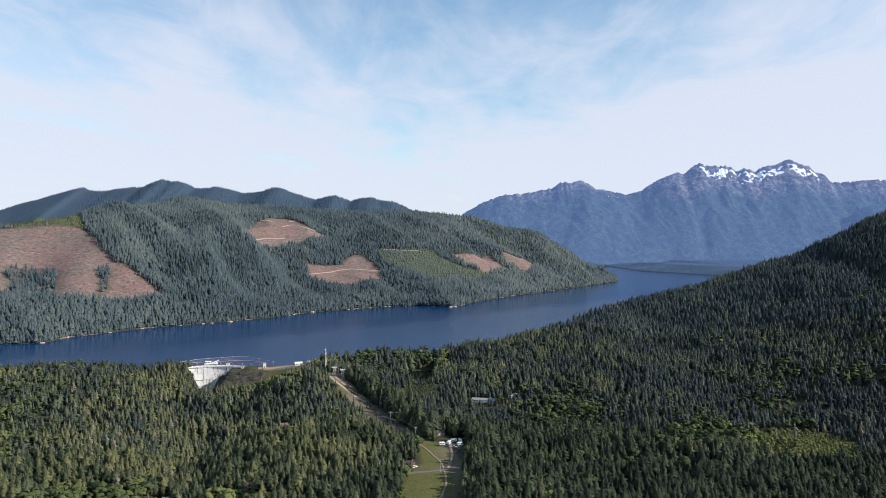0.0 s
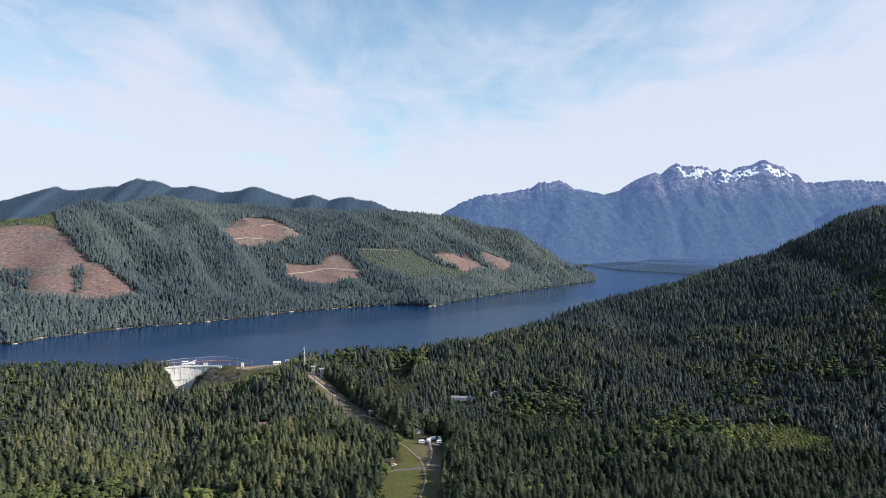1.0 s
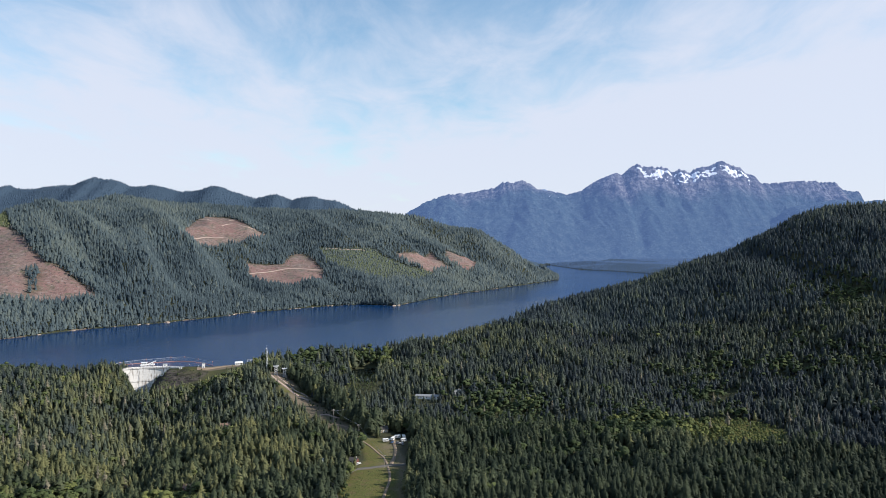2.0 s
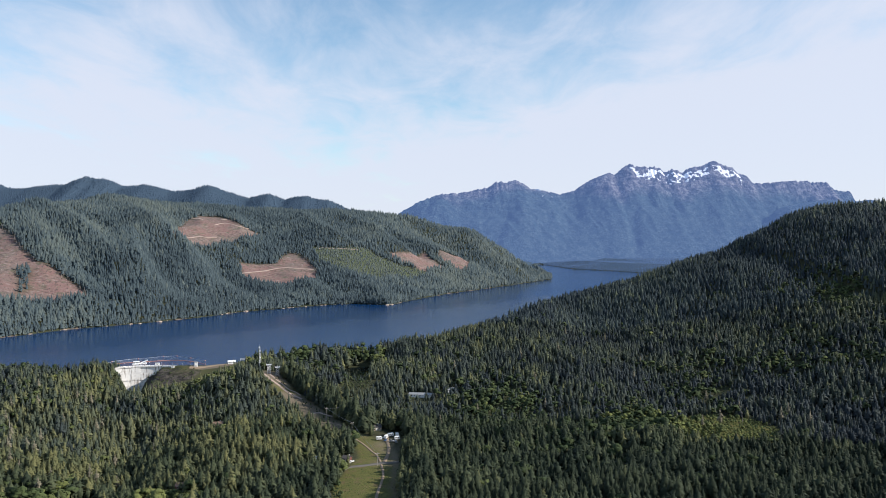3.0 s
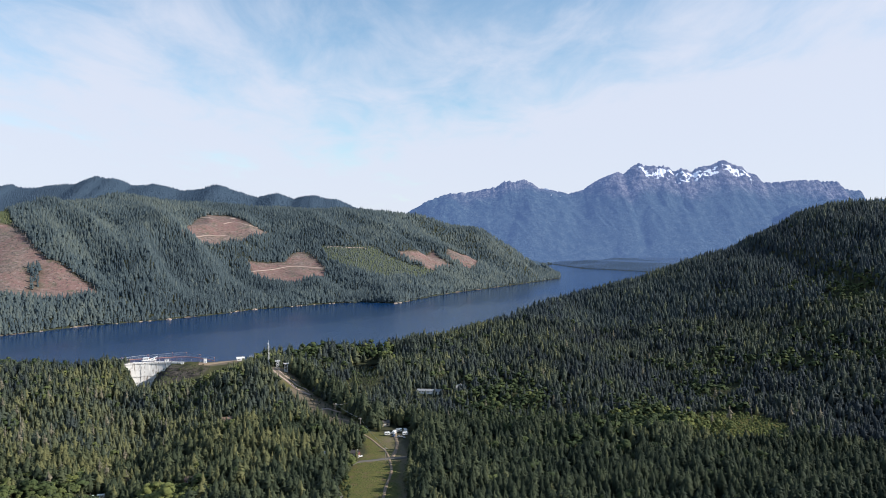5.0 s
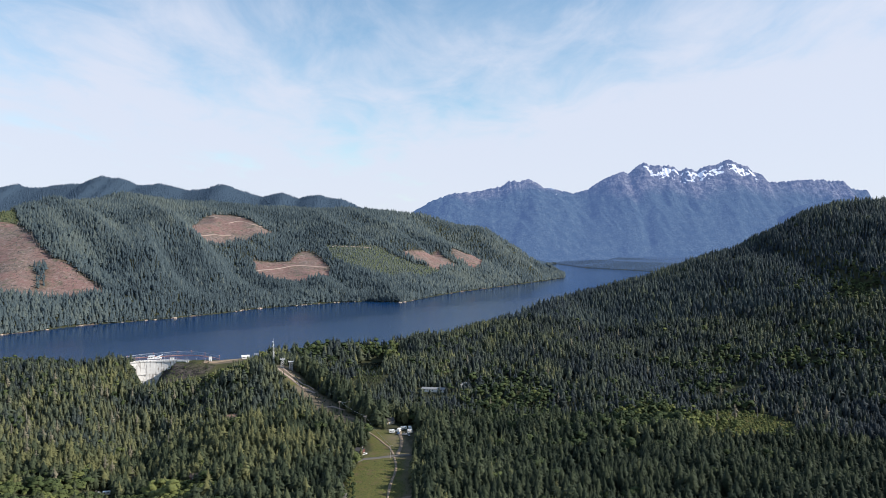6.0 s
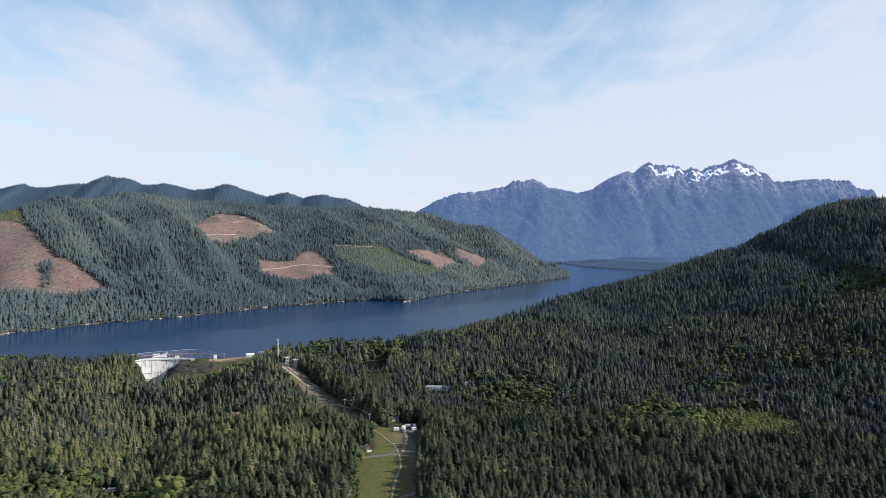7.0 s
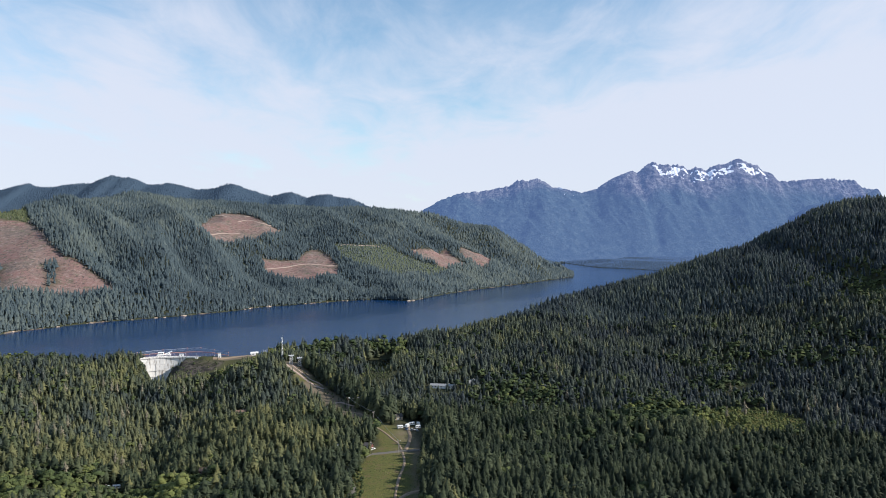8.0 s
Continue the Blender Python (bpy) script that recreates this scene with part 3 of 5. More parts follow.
backdrop = mesh_object("backdrop", np.stack([bx.ravel(), by.ravel(), bz.ravel()], -1), quads, hazy_range_mat, {k: v.ravel() for k, v in fields.items()}, True)
tagged(backdrop, "distant haze-blue mountain range with snow patches on its peaks", "mountains", kind="structure")
# the lake's sheet follows the shore's outline a little way under the banks
def water_sheet(name, poly, level, grow, mat):
    bm = bmesh.new()
    ring = []
    n = len(poly)
    for k, (x, y) in enumerate(poly):
        (ax, ay), (bx, by) = poly[k - 1], poly[(k + 1) % n]
        tx, ty = bx - ax, by - ay
        size = math.hypot(tx, ty) or 1
        ring.append(bm.verts.new((x - ty / size * grow, y + tx / size * grow, level)))
    bm.faces.new(ring)
    bmesh.ops.triangulate(bm, faces=bm.faces[:])
    for f in bm.faces:
        if f.normal.z < 0:
            f.normal_flip()
    me = bpy.data.meshes.new(name)
    bm.to_mesh(me)
    bm.free()
    me.materials.append(mat)
    return new(name, me)


lake = tagged(water_sheet("water", LAKE, 0.0, 9.0, water_mat), "dark blue reservoir lake with gentle ripples", "lake", kind="structure")
# ------------------------------------------------------------ trees
def outward(v, f, soften=0.7, rise=0.55, centre=0.45):
    """Turns the faces outwards and gives soft normals that follow the crown's form. Returns verts, triangles and normals."""
    v, f = np.array(v, float), np.array(f)
    crown = v - [0, 0, centre]
    crown[:, 2] *= 0.35
    crown /= np.linalg.norm(crown, axis=1)[:, None] + 1e-9
    crown[:, 2] += rise
    crown /= np.linalg.norm(crown, axis=1)[:, None] + 1e-9
    face = np.cross(v[f[:, 1]] - v[f[:, 0]], v[f[:, 2]] - v[f[:, 0]])
    face /= np.linalg.norm(face, axis=1)[:, None] + 1e-12
    away = (face * crown[f].mean(1)).sum(1) < 0
    f[away] = f[away][:, ::-1]
    face[away] *= -1
    own = np.zeros_like(v)
    for k in range(3):
        np.add.at(own, f[:, k], face)
    own /= np.linalg.norm(own, axis=1)[:, None] + 1e-9
    n = soften * crown + (1 - soften) * own
    return v, f, n / (np.linalg.norm(n, axis=1)[:, None] + 1e-9)


def conifer(levels, spokes, rng, width=0.14, sides=6, belts=4, base=0.12, ragged=0.30):
    """A conifer one metre high: pointed boughs in loose whorls over a dense uneven heart. Returns verts and triangles."""
    v, f = [], []
    for b in range(belts):
        u = b / belts
        for j in range(sides):
            a = 6.283 * (j + 0.5 * b) / sides
            r = 0.68 * width * (1 - u ** 1.7) ** 0.85 * (1 + 0.16 * rng.normal())
            v.append((r * math.cos(a), r * math.sin(a), base - 0.03 + (0.94 - base) * u))
    v.append((0, 0, 0.95))
    for b in range(belts - 1):
        for j in range(sides):
            p, q = b * sides + j, b * sides + (j + 1) % sides
            f += [(p, q, p + sides), (q, q + sides, p + sides)]
    top = (belts - 1) * sides
    f += [(top + j, top + (j + 1) % sides, belts * sides) for j in range(sides)]
    for k in range(levels):
        u = (k + 0.9 * rng.random()) / levels
        h = base + (0.97 - base) * u
        reach = width * (1 - u ** 1.7) ** 0.85 * min(1, 0.72 + 1.8 * u) + 0.012
        n = max(3, round(spokes * (0.35 + 0.65 * (1 - u))))
        off = rng.random() * 6.283
        for j in range(n):
            a = off + 6.283 * (j + 0.45 * rng.normal()) / n
            r = reach * float(np.clip(1.05 + ragged * rng.normal(), 0.5, 1.6))
            half = r * (0.24 + 0.16 * rng.random()) * 9 / (n + 3)
            ca, sa2 = math.cos(a), math.sin(a)
            h2 = h + 0.025 * rng.normal()
            droop = r * (0.08 + 0.4 * rng.random())
            i = len(v)
            q = 0.42 * r
            v += [(q * ca + half * sa2, q * sa2 - half * ca, h2 + 0.012 * rng.normal()), (q * ca - half * sa2, q * sa2 + half * ca, h2 + 0.012 * rng.normal()),
                  (r * ca, r * sa2, h2 - droop), (0.3 * r * ca, 0.3 * r * sa2, h2 + 0.034)]
            f += [(i, i + 2, i + 3), (i + 1, i + 2, i + 3)]
    i = len(v)
    v += [(0.03, 0, 0.86), (-0.016, 0.026, 0.86), (-0.016, -0.026, 0.86), (0, 0, 1.0)]
    f += [(i, i + 1, i + 3), (i + 1, i + 2, i + 3), (i + 2, i, i + 3)]
    return outward(v, f, 0.66, 0.14)


def cone_tree(tiers, sides, rng, width=0.18):
    """A far conifer: ragged skirts one above the other."""
    v, f = [], []
    for k in range(tiers):
        u = k / tiers
        r, z0 = width * (1 - 0.75 * u ** 1.3), 0.08 + 0.70 * u
        top = min(1.0, z0 + 0.92 / tiers + 0.16)
        i = len(v)
        v.append((0.01 * rng.normal(), 0.01 * rng.normal(), top))
        off = rng.random() * 6
        for j in range(sides):
            a = off + 6.283 * j / sides
            q = r * (1 + 0.28 * rng.normal())
            v.append((q * math.cos(a), q * math.sin(a), z0 + 0.05 * rng.normal()))
        f += [(i, i + 1 + j, i + 1 + (j + 1) % sides) for j in range(sides)]
    return outward(v, f, 0.8)


def round_lobe():
    """An octahedron with each face cut in four, on the unit sphere."""
    v = [(1, 0, 0), (0, 1, 0), (-1, 0, 0), (0, -1, 0), (0, 0, 1), (0, 0, -1)]
    f, cut = [], {}

    def between(p, q):
        key = (min(p, q), max(p, q))
        if key not in cut:
            m = np.add(v[p], v[q]) / 2
            v.append(tuple(m / np.linalg.norm(m)))
            cut[key] = len(v) - 1
        return cut[key]
    for j in range(4):
        for e in (4, 5):
            p, q = j, (j + 1) % 4
            a, b, c = between(p, q), between(q, e), between(e, p)
            f += [(p, a, c), (a, q, b), (c, b, e), (a, b, c)]
    return np.array(v, float), f


def broadleaf(clumps, per, rng, width=0.36, leaf=0.09):
    """A round-headed tree one metre high: uneven leafy lobes with loose tufts on them."""
    ball, sides = round_lobe()
    v, f = [], []
    for k in range(clumps):
        a, b = 6.283 * rng.random(), rng.random()
        cx, cy, cz = width * 0.66 * math.cos(a) * b ** 0.5, width * 0.66 * math.sin(a) * b ** 0.5, 0.42 + 0.36 * rng.random() * (1.25 - b)
        cr = width * (0.30 + 0.18 * rng.random())
        i = len(v)
        v += [np.array([cx, cy, cz]) + cr * (0.88 + 0.13 * rng.normal()) * p * (1, 1, 0.9) for p in ball]
        f += [tuple(i + q for q in t) for t in sides]
        for j in range(per):
            n = rng.normal(size=3)
            n[2] = abs(n[2]) * 0.9 - 0.15
            n /= np.linalg.norm(n)
            p = np.array([cx, cy, cz]) + n * cr * 0.98
            t = np.cross(n, rng.normal(size=3))
            t /= np.linalg.norm(t)
            w = np.cross(n, t)
            s = cr * leaf * (1 + 1.2 * rng.random())
            i = len(v)
            v += [p + t * s + n * s * 0.3, p + w * s - n * s * 0.2, p - t * s + n * s * 0.2, p - w * s - n * s * 0.4]
            f += [(i, i + 1, i + 2), (i, i + 2, i + 3)]
    return outward(v, f, 0.45)


def bare_stem(rng, limbs=9):
    """A dead standing tree one metre high: a tapering stem with stubs of limbs."""
    v, f = [], []

    def spike(p, q, r):
        i = len(v)
        d = np.subtract(q, p)
        a = np.cross(d, (0.3, 0.2, 1.0) if abs(d[2]) < 0.5 else (1, 0, 0))
        a = a / np.linalg.norm(a) * r
        b = np.cross(d, a)
        b = b / np.linalg.norm(b) * r
        v.extend([p + a, p - a * 0.5 + b * 0.87, p - a * 0.5 - b * 0.87, np.asarray(q, float)])
        f.extend([(i, i + 1, i + 3), (i + 1, i + 2, i + 3), (i + 2, i, i + 3)])
    spike(np.array([0, 0, -0.03]), np.array([0.01, 0, 1.0]), 0.017)
    for k in range(limbs):
        h, a = 0.3 + 0.65 * rng.random(), 6.283 * rng.random()
        r = 0.11 * (1.1 - h) + 0.03
        spike(np.array([0, 0, h]), np.array([r * math.cos(a), r * math.sin(a), h - 0.02 + 0.05 * rng.random()]), 0.005)
    return outward(v, f)


def stem(rng):
    v = [(0.016 * math.cos(a), 0.016 * math.sin(a), -0.05) for a in (0, 1.57, 3.14, 4.71)] + [(0, 0, 0.6)]
    return outward(v, [(0, 1, 4), (1, 2, 4), (2, 3, 4), (3, 0, 4)])


def slope_normal(x, y, step=25.0):
    """The lie of the land under the trees, over a stride of some metres."""
    dx = (height(x + step, y) - height(x - step, y)) / (2 * step)
    dy = (height(x, y + step) - height(x, y - step)) / (2 * step)
    n = np.stack([-1.3 * dx, -1.3 * dy, np.ones_like(x)], -1)
    return n / np.linalg.norm(n, axis=1)[:, None]


def wood(name, kinds, x, y, z, tall, wide, tint, rng, mat, slope=None):
    """Joins many trees, each a turned and scaled copy of one of the kinds, into one object."""
    pick = rng.integers(0, len(kinds), len(x))
    turn = rng.random(len(x)) * 6.283
    vs, fs, ts, ns, base = [], [], [], [], 0
    for k, (v, f, nr3) in enumerate(kinds):
        sel = np.nonzero(pick == k)[0]
        if not len(sel):
            continue
        c, s = np.cos(turn[sel])[:, None], np.sin(turn[sel])[:, None]
        w, t = (tall[sel] * wide[sel])[:, None], tall[sel][:, None]
        lean = rng.normal(size=(2, len(sel), 1)) * 0.018
        px = (v[:, 0] * c - v[:, 1] * s) * w + x[sel][:, None] + lean[0] * v[:, 2] * t
        py = (v[:, 0] * s + v[:, 1] * c) * w + y[sel][:, None] + lean[1] * v[:, 2] * t
        pz = v[:, 2] * t + z[sel][:, None]
        vs.append(np.stack([px, py, pz], -1).reshape(-1, 3))
        own = np.stack([nr3[:, 0] * c - nr3[:, 1] * s, nr3[:, 0] * s + nr3[:, 1] * c, np.broadcast_to(nr3[:, 2], px.shape)], -1)
        if slope is not None:
            own = 0.72 * own + 0.36 * slope[sel][:, None, :]
            own = own / np.linalg.norm(own, axis=2)[:, :, None]
        ns.append(own.reshape(-1, 3))
        fs.append((f[None] + (np.arange(len(sel)) * len(v))[:, None, None] + base).reshape(-1, 3))
        ts.append(np.repeat(tint[sel], len(v)))
        base += len(sel) * len(v)
    return mesh_object(name, np.vstack(vs), np.vstack(fs), mat, {"tint": np.concatenate(ts)}, True, np.vstack(ns))


def scatter(rng, r0, r1, a0, a1, spacing):
    """Even random places in a fan of the plan, thinned to the spacing."""
    area = 0.5 * radians(a1 - a0) * (r1 * r1 - r0 * r0)
    n = int(area / spacing ** 2)
    r = np.sqrt(r0 * r0 + (r1 * r1 - r0 * r0) * (np.arange(n) + 0.5) / n)
    a = radians(a0) + radians(a1 - a0) * ((np.arange(n) * 0.6180339887) % 1)
    x, y = r * np.sin(a), r * np.cos(a)
    return x + rng.normal(size=n) * spacing * 0.28, y + rng.normal(size=n) * spacing * 0.28


def wooded(x, y, rng):
    """True where the plan carries forest."""
    shore = lake_distance(x, y)
    open_land = np.maximum(np.maximum(felled(x, y), np.maximum(patch(x, y, YOUNG), patch(x, y, FRESH))), np.maximum(strip(x, y, POWERLINE), patch(x, y, CLEARING, 3, 6)))
    open_land = np.maximum(open_land, patch(x, y, POND, 2, 2))
    for poly in YARDS:
        open_land = np.maximum(open_land, patch(x, y, poly, 2, 2))
    return (shore > 0.8) & (open_land < 0.3 + 0.3 * rng.random(len(x)))


YARDS = [[(-127, 786), (-99, 786), (-92, 752), (-110, 752)], [(-304, 884), (-296, 860), (-284, 842), (-271, 814), (-262, 790), (-240, 784), (-214, 796), (-186, 814), (-160, 846), (-150, 880), (-150, 930), (-330, 930)],
         [(-10, 642), (18, 634), (22, 612), (18, 585), (14, 560), (2, 560)], [(28, 750), (58, 750), (58, 736), (28, 738)], [(-34, 562), (-16, 562), (-16, 544), (-34, 544)],
         [(-150, 668), (-136, 668), (-136, 638), (-150, 638)], [(-125, 779), (-103, 779), (-90, 738), (-106, 738)], [(-222, 550), (-202, 552), (-202, 528), (-222, 522)]]

# places where the trees are low: round the pond, the buildings and the dam's end
LOW = [(44, 719, 22, 16, 0.6), (-24, 768, 18, 24, 0.8), (-72, 672, 14, 22, 0.45), (-97, 715, 12, 22, 0.4), (-52, 632, 12, 18, 0.4), (-130, 788, 16, 14, 0.5), (-113, 768, 16, 12, 0.5), (-176, 846, 30, 18, 0.6), (14, 590, 12, 10, 0.45), (-214, 800, 30, 26, 0.3), (-312, 830, 28, 30, 0.25), (290, 532, 70, 26, 0.45)]

rng = np.random.default_rng(7)
near_kinds = [conifer(10, 8, rng, 0.145 + 0.017 * k, 5, 3, 0.12, 0.24 + 0.03 * (k % 4)) for k in range(9)]
fine_kinds = [conifer(17, 13, rng, 0.17 + 0.02 * k) for k in range(4)]
mid_kinds = [conifer(6, 6, rng, 0.165 + 0.018 * k, 4, 2) for k in range(7)]
hill_kinds = [conifer(4, 6, rng, 0.17 + 0.018 * k, 4, 2) for k in range(7)]
far_kinds = [cone_tree(3, 4, rng, 0.17 + 0.015 * k) for k in range(5)]
tiny_kinds = [cone_tree(2, 4, rng, 0.20 + 0.02 * k) for k in range(4)]
speck_kinds = [cone_tree(1, 4, rng, 0.22 + 0.02 * k) for k in range(4)]
leaf_kinds = [broadleaf(8, 8, rng, 0.37, 0.24) for k in range(4)]
mid_leaf_kinds = [broadleaf(5, 4, rng, 0.37, 0.3) for k in range(4)]
snag_kinds = [bare_stem(rng) for k in range(4)]


def stand_fields(x, y):
    """Height and colour of the stands vary over the land; broad-leaved patches have their own places."""
    stand = 0.75 * wave_noise(x, y, 120, 31, 4, 0.6) + 0.45 * wave_noise(x, y, 34, 37, 2)
    leafy = wave_noise(x, y, 95, 33, 3) + 1.5 * bump(x, y, -152, 494, 38, 36) + 0.55 * bump(x, y, -225, 520, 60, 45) + 1.1 * bump(x, y, 227, 612, 34, 24) + 0.35 * bump(x, y, 564, 852, 60, 34) + 0.3 * bump(x, y, 593, 1033, 34, 18) + 0.6 * bump(x, y, 141, 556, 20, 9) + 0.15 * bump(x, y, 129, 743, 50, 20) + 0.9 * bump(x, y, 329, 703, 26, 14)
    return stand, leafy


def plant(name, label, kinds, r0, r1, a0, a1, spacing, tall, mat, select=None, conifers=True, lone=None):
    x, y = scatter(rng, r0, r1, a0, a1, spacing)
    keep = wooded(x, y, rng)
    if select is not None:
        keep &= select(x, y)
    x, y = x[keep], y[keep]
    stand, leafy = stand_fields(x, y)
    if r0 <= 1000 and r1 < 1500:
        green = leafy + 0.16 * rng.normal(size=len(x)) + 0.6 * (rng.random(len(x)) < 0.11 - 0.06 * (x > 100)) > 0.46 + 0.22 * (r0 >= 1000)
        keep = ~green if conifers else green
        x, y, stand = x[keep], y[keep], stand[keep]
    if lone is not None:
        keep = ~lone(x, y) & (rng.random(len(x)) > 0.03)
        x, y, stand = x[keep], y[keep], stand[keep]
    if r1 <= 1000:
        # small hollows in the canopy, where the trees are younger
        keep = rng.random(len(x)) > 0.04
        x, y, stand = x[keep], y[keep], stand[keep]
        tall = tall * (1 - 0.5 * smooth(0.38, 0.5, wave_noise(x, y, 15, 72, 2)))
    z = height(x, y) - 0.3
    for cx, cy, rx, ry, cut in LOW:
        tall = tall * (1 - cut * bump(x, y, cx, cy, rx, ry))
    tall = tall * (1 + 0.3 * bump(x, y, -152, 500, 34, 24)) * (1 + 0.5 * bump(x, y, -40, 895, 110, 42))
    slope = slope_normal(x, y) if r0 >= 1000 and len(x) else None
    edge, _ = line_distance(x - 31, y, POWERLINE)
    tall = tall * (1 + 0.12 * np.exp(-(edge / 13) ** 2) * (y < 640))
    t = np.clip(tall * (0.96 + 0.20 * rng.normal(size=len(x)) + 0.32 * stand + 0.30 * wave_noise(x, y, 21, 71, 2)), tall * 0.35, tall * 1.42)
    # Right-hand tint is lowered to stand in for shade; left stands are lighter.
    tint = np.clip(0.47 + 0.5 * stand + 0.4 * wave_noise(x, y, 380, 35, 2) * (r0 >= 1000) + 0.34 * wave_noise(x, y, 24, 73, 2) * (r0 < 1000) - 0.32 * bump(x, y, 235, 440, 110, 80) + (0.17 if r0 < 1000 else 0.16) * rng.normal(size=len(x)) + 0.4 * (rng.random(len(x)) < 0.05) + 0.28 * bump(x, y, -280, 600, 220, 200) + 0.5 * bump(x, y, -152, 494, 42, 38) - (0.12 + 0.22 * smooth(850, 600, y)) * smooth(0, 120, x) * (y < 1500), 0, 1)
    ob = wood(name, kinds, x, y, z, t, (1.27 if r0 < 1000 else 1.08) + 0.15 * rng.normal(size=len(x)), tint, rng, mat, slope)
    return tagged(ob, label, "forest", "", "stuff")


def near_side(x, y):
    return y < np.interp(x, [0, 150, 520, 900, 1500], [1000, 1150, 1420, 1650, 2300])


def lone_stand(x, y):
    """The stretch nearest the drone, where each tree is a thing of its own."""
    return (y > 436) & (y < 470) & (x > 10) & (x < 250)


plant("near_forest", "dense sunlit conifer forest on the valley floor", near_kinds, 395, 660, -34, 39, 4.7, 12.4, needles, None, True, lone_stand)
plant("near_broadleaf", "yellow-green broad-leaved trees among the conifers", leaf_kinds, 395, 660, -34, 39, 6.2, 11, leaves, None, False, lone_stand)
plant("middle_forest", "dense conifer forest round the dam and on the hill", mid_kinds, 660, 1000, -35, 39.5, 4.45, 10.6, hazy_valley_needles)
plant("middle_broadleaf", "green broad-leaved patches in the conifer forest", mid_leaf_kinds, 660, 1000, -37, 41, 6.0, 10, leaves, None, False)
plant("hill_forest", "dark conifer forest on the hill's crest", hill_kinds, 1000, 1430, 4, 42, 5.2, 11.4, hazy_hill_needles, near_side)
plant("hill_broadleaf", "dull green broad-leaved patches high on the hill", mid_leaf_kinds, 1000, 1390, 4, 42, 6.6, 9, leaves, near_side, False)
plant("far_shore_forest", "conifer forest on the slope beyond the lake", far_kinds, 1000, 1800, -38, 17, 5.4, 13.4, hazy_far_needles, lambda x, y: ~near_side(x, y))
plant("far_hill_forest", "conifer forest high on the hill beyond the lake", tiny_kinds, 1800, 2400, -38, 17, 6.2, 13.2, hazy_far_needles, lambda x, y: ~near_side(x, y))
plant("far_crest_forest", "conifer forest along the crest of the far hill", speck_kinds, 2400, 3100, -38, 17, 7.2, 12, hazy_far_needles, lambda x, y: ~near_side(x, y) & (y < 3000))
plant("back_ridge_forest", "distant haze-blue conifer forest along the ridge", speck_kinds, 2700, 4150, -38, 4, 8, 7.0, hazy_ridge_needles, lambda x, y: y > 2900)
# the delta trees share the range's material and its glowing blue haze
plant("delta_forest", "distant haze-blue conifer forest at the lake's head", speck_kinds, 2900, 4250, 12, 27, 9, 4.5, hazy_range_mat, lambda x, y: ~near_side(x, y) & (x > 700))


def part(name, bm, mat, parent, label=""):
    """Links a bmesh as one mesh object under a thing or a part."""
    me = bpy.data.meshes.new(name)
    bm.to_mesh(me)
    bm.free()
    me.materials.append(mat)
    ob = new(name, me)
    ob.parent = parent
    return tagged(ob, label)


def mesh_part(name, me, parent):
    ob = new(name, me)
    ob.parent = parent
    return ob


def thing(name, m, label, category, group=""):
    """An empty at a thing's base."""
    ob = new(name)
    ob.matrix_world = m
    return tagged(ob, label, category, group)


def raw_mesh(name, v, f, n, mat, tint=None):
    me = bpy.data.meshes.new(name)
    me.from_pydata([tuple(map(float, p)) for p in v], [], [tuple(map(int, q)) for q in f])
    me.polygons.foreach_set("use_smooth", np.ones(len(f), bool))
    me.normals_split_custom_set_from_vertices([tuple(map(float, q)) for q in n])
    if tint is not None:
        a = me.attributes.new("tint", "FLOAT", "POINT")
        a.data.foreach_set("value", np.full(len(v), tint, np.float32))
    me.materials.append(mat)
    return me


def lone_trees():
    """Conifers of the nearest stretch, each with a trunk and a crown."""
    trunk = raw_mesh("trunk", *stem(rng), bark)
    crowns = [raw_mesh("crown", *conifer(19, 14, rng, 0.17 + 0.017 * (k % 6)), needles, 0.06 + 0.05 * k) for k in range(10)]
    x, y = scatter(rng, 430, 545, 0, 32, 5.3)
    keep = wooded(x, y, rng) & lone_stand(x, y)
    for k, (px, py) in enumerate(list(zip(x[keep], y[keep]))[:300]):
        pz = float(height(np.array([px]), np.array([py]))[0])
        t = 13.4 * float(np.clip(1 + 0.22 * rng.normal(), 0.5, 1.5))
        m = pose(px, py, pz, 1.5 * rng.normal(), 1.5 * rng.normal(), 360 * rng.random()) @ Matrix.Scale(t, 4)
        tree = thing("conifer_tree", m, "tall dark green conifer tree in the valley forest", "tree", "valley conifers")
        mesh_part("trunk", trunk, tree)
        mesh_part("crown", crowns[int(rng.integers(0, 10))], tree)


def dead_trees():
    """Bleached dying conifers among the green ones: a bare stem with thin grey boughs."""
    trunks = [raw_mesh("trunk", *bare_stem(rng, 11), grey_wood) for k in range(4)]
    boughs = [raw_mesh("crown", *conifer(9, 6, rng, 0.10 + 0.015 * k, 3, 2, 0.35, 0.5), dead_twigs, 0.3 + 0.15 * k) for k in range(5)]
    spots = [(-190 - 190 * rng.random(), 540 + 220 * rng.random()) for k in range(44)]
    spots += [(250 + 130 * rng.random(), 590 + 60 * rng.random()) for k in range(8)]
    spots += [(40 + 360 * rng.random(), 620 + 330 * rng.random()) for k in range(16)]
    for k, (px, py) in enumerate(spots):
        pz = float(height(np.array([px]), np.array([py]))[0])
        tree = thing("dead_tree", pose(px, py, pz, 2 * rng.normal(), 2 * rng.normal(), 360 * rng.random()) @ Matrix.Scale(13 + 4 * rng.random(), 4),
                     "bleached grey dying conifer among green trees", "dead tree", "dead trees")
        mesh_part("trunk", trunks[k % 4], tree)
        if k % 5:
            mesh_part("crown", boughs[k % 5], tree)


lone_trees()
dead_trees()
# ------------------------------------------------------------ more materials


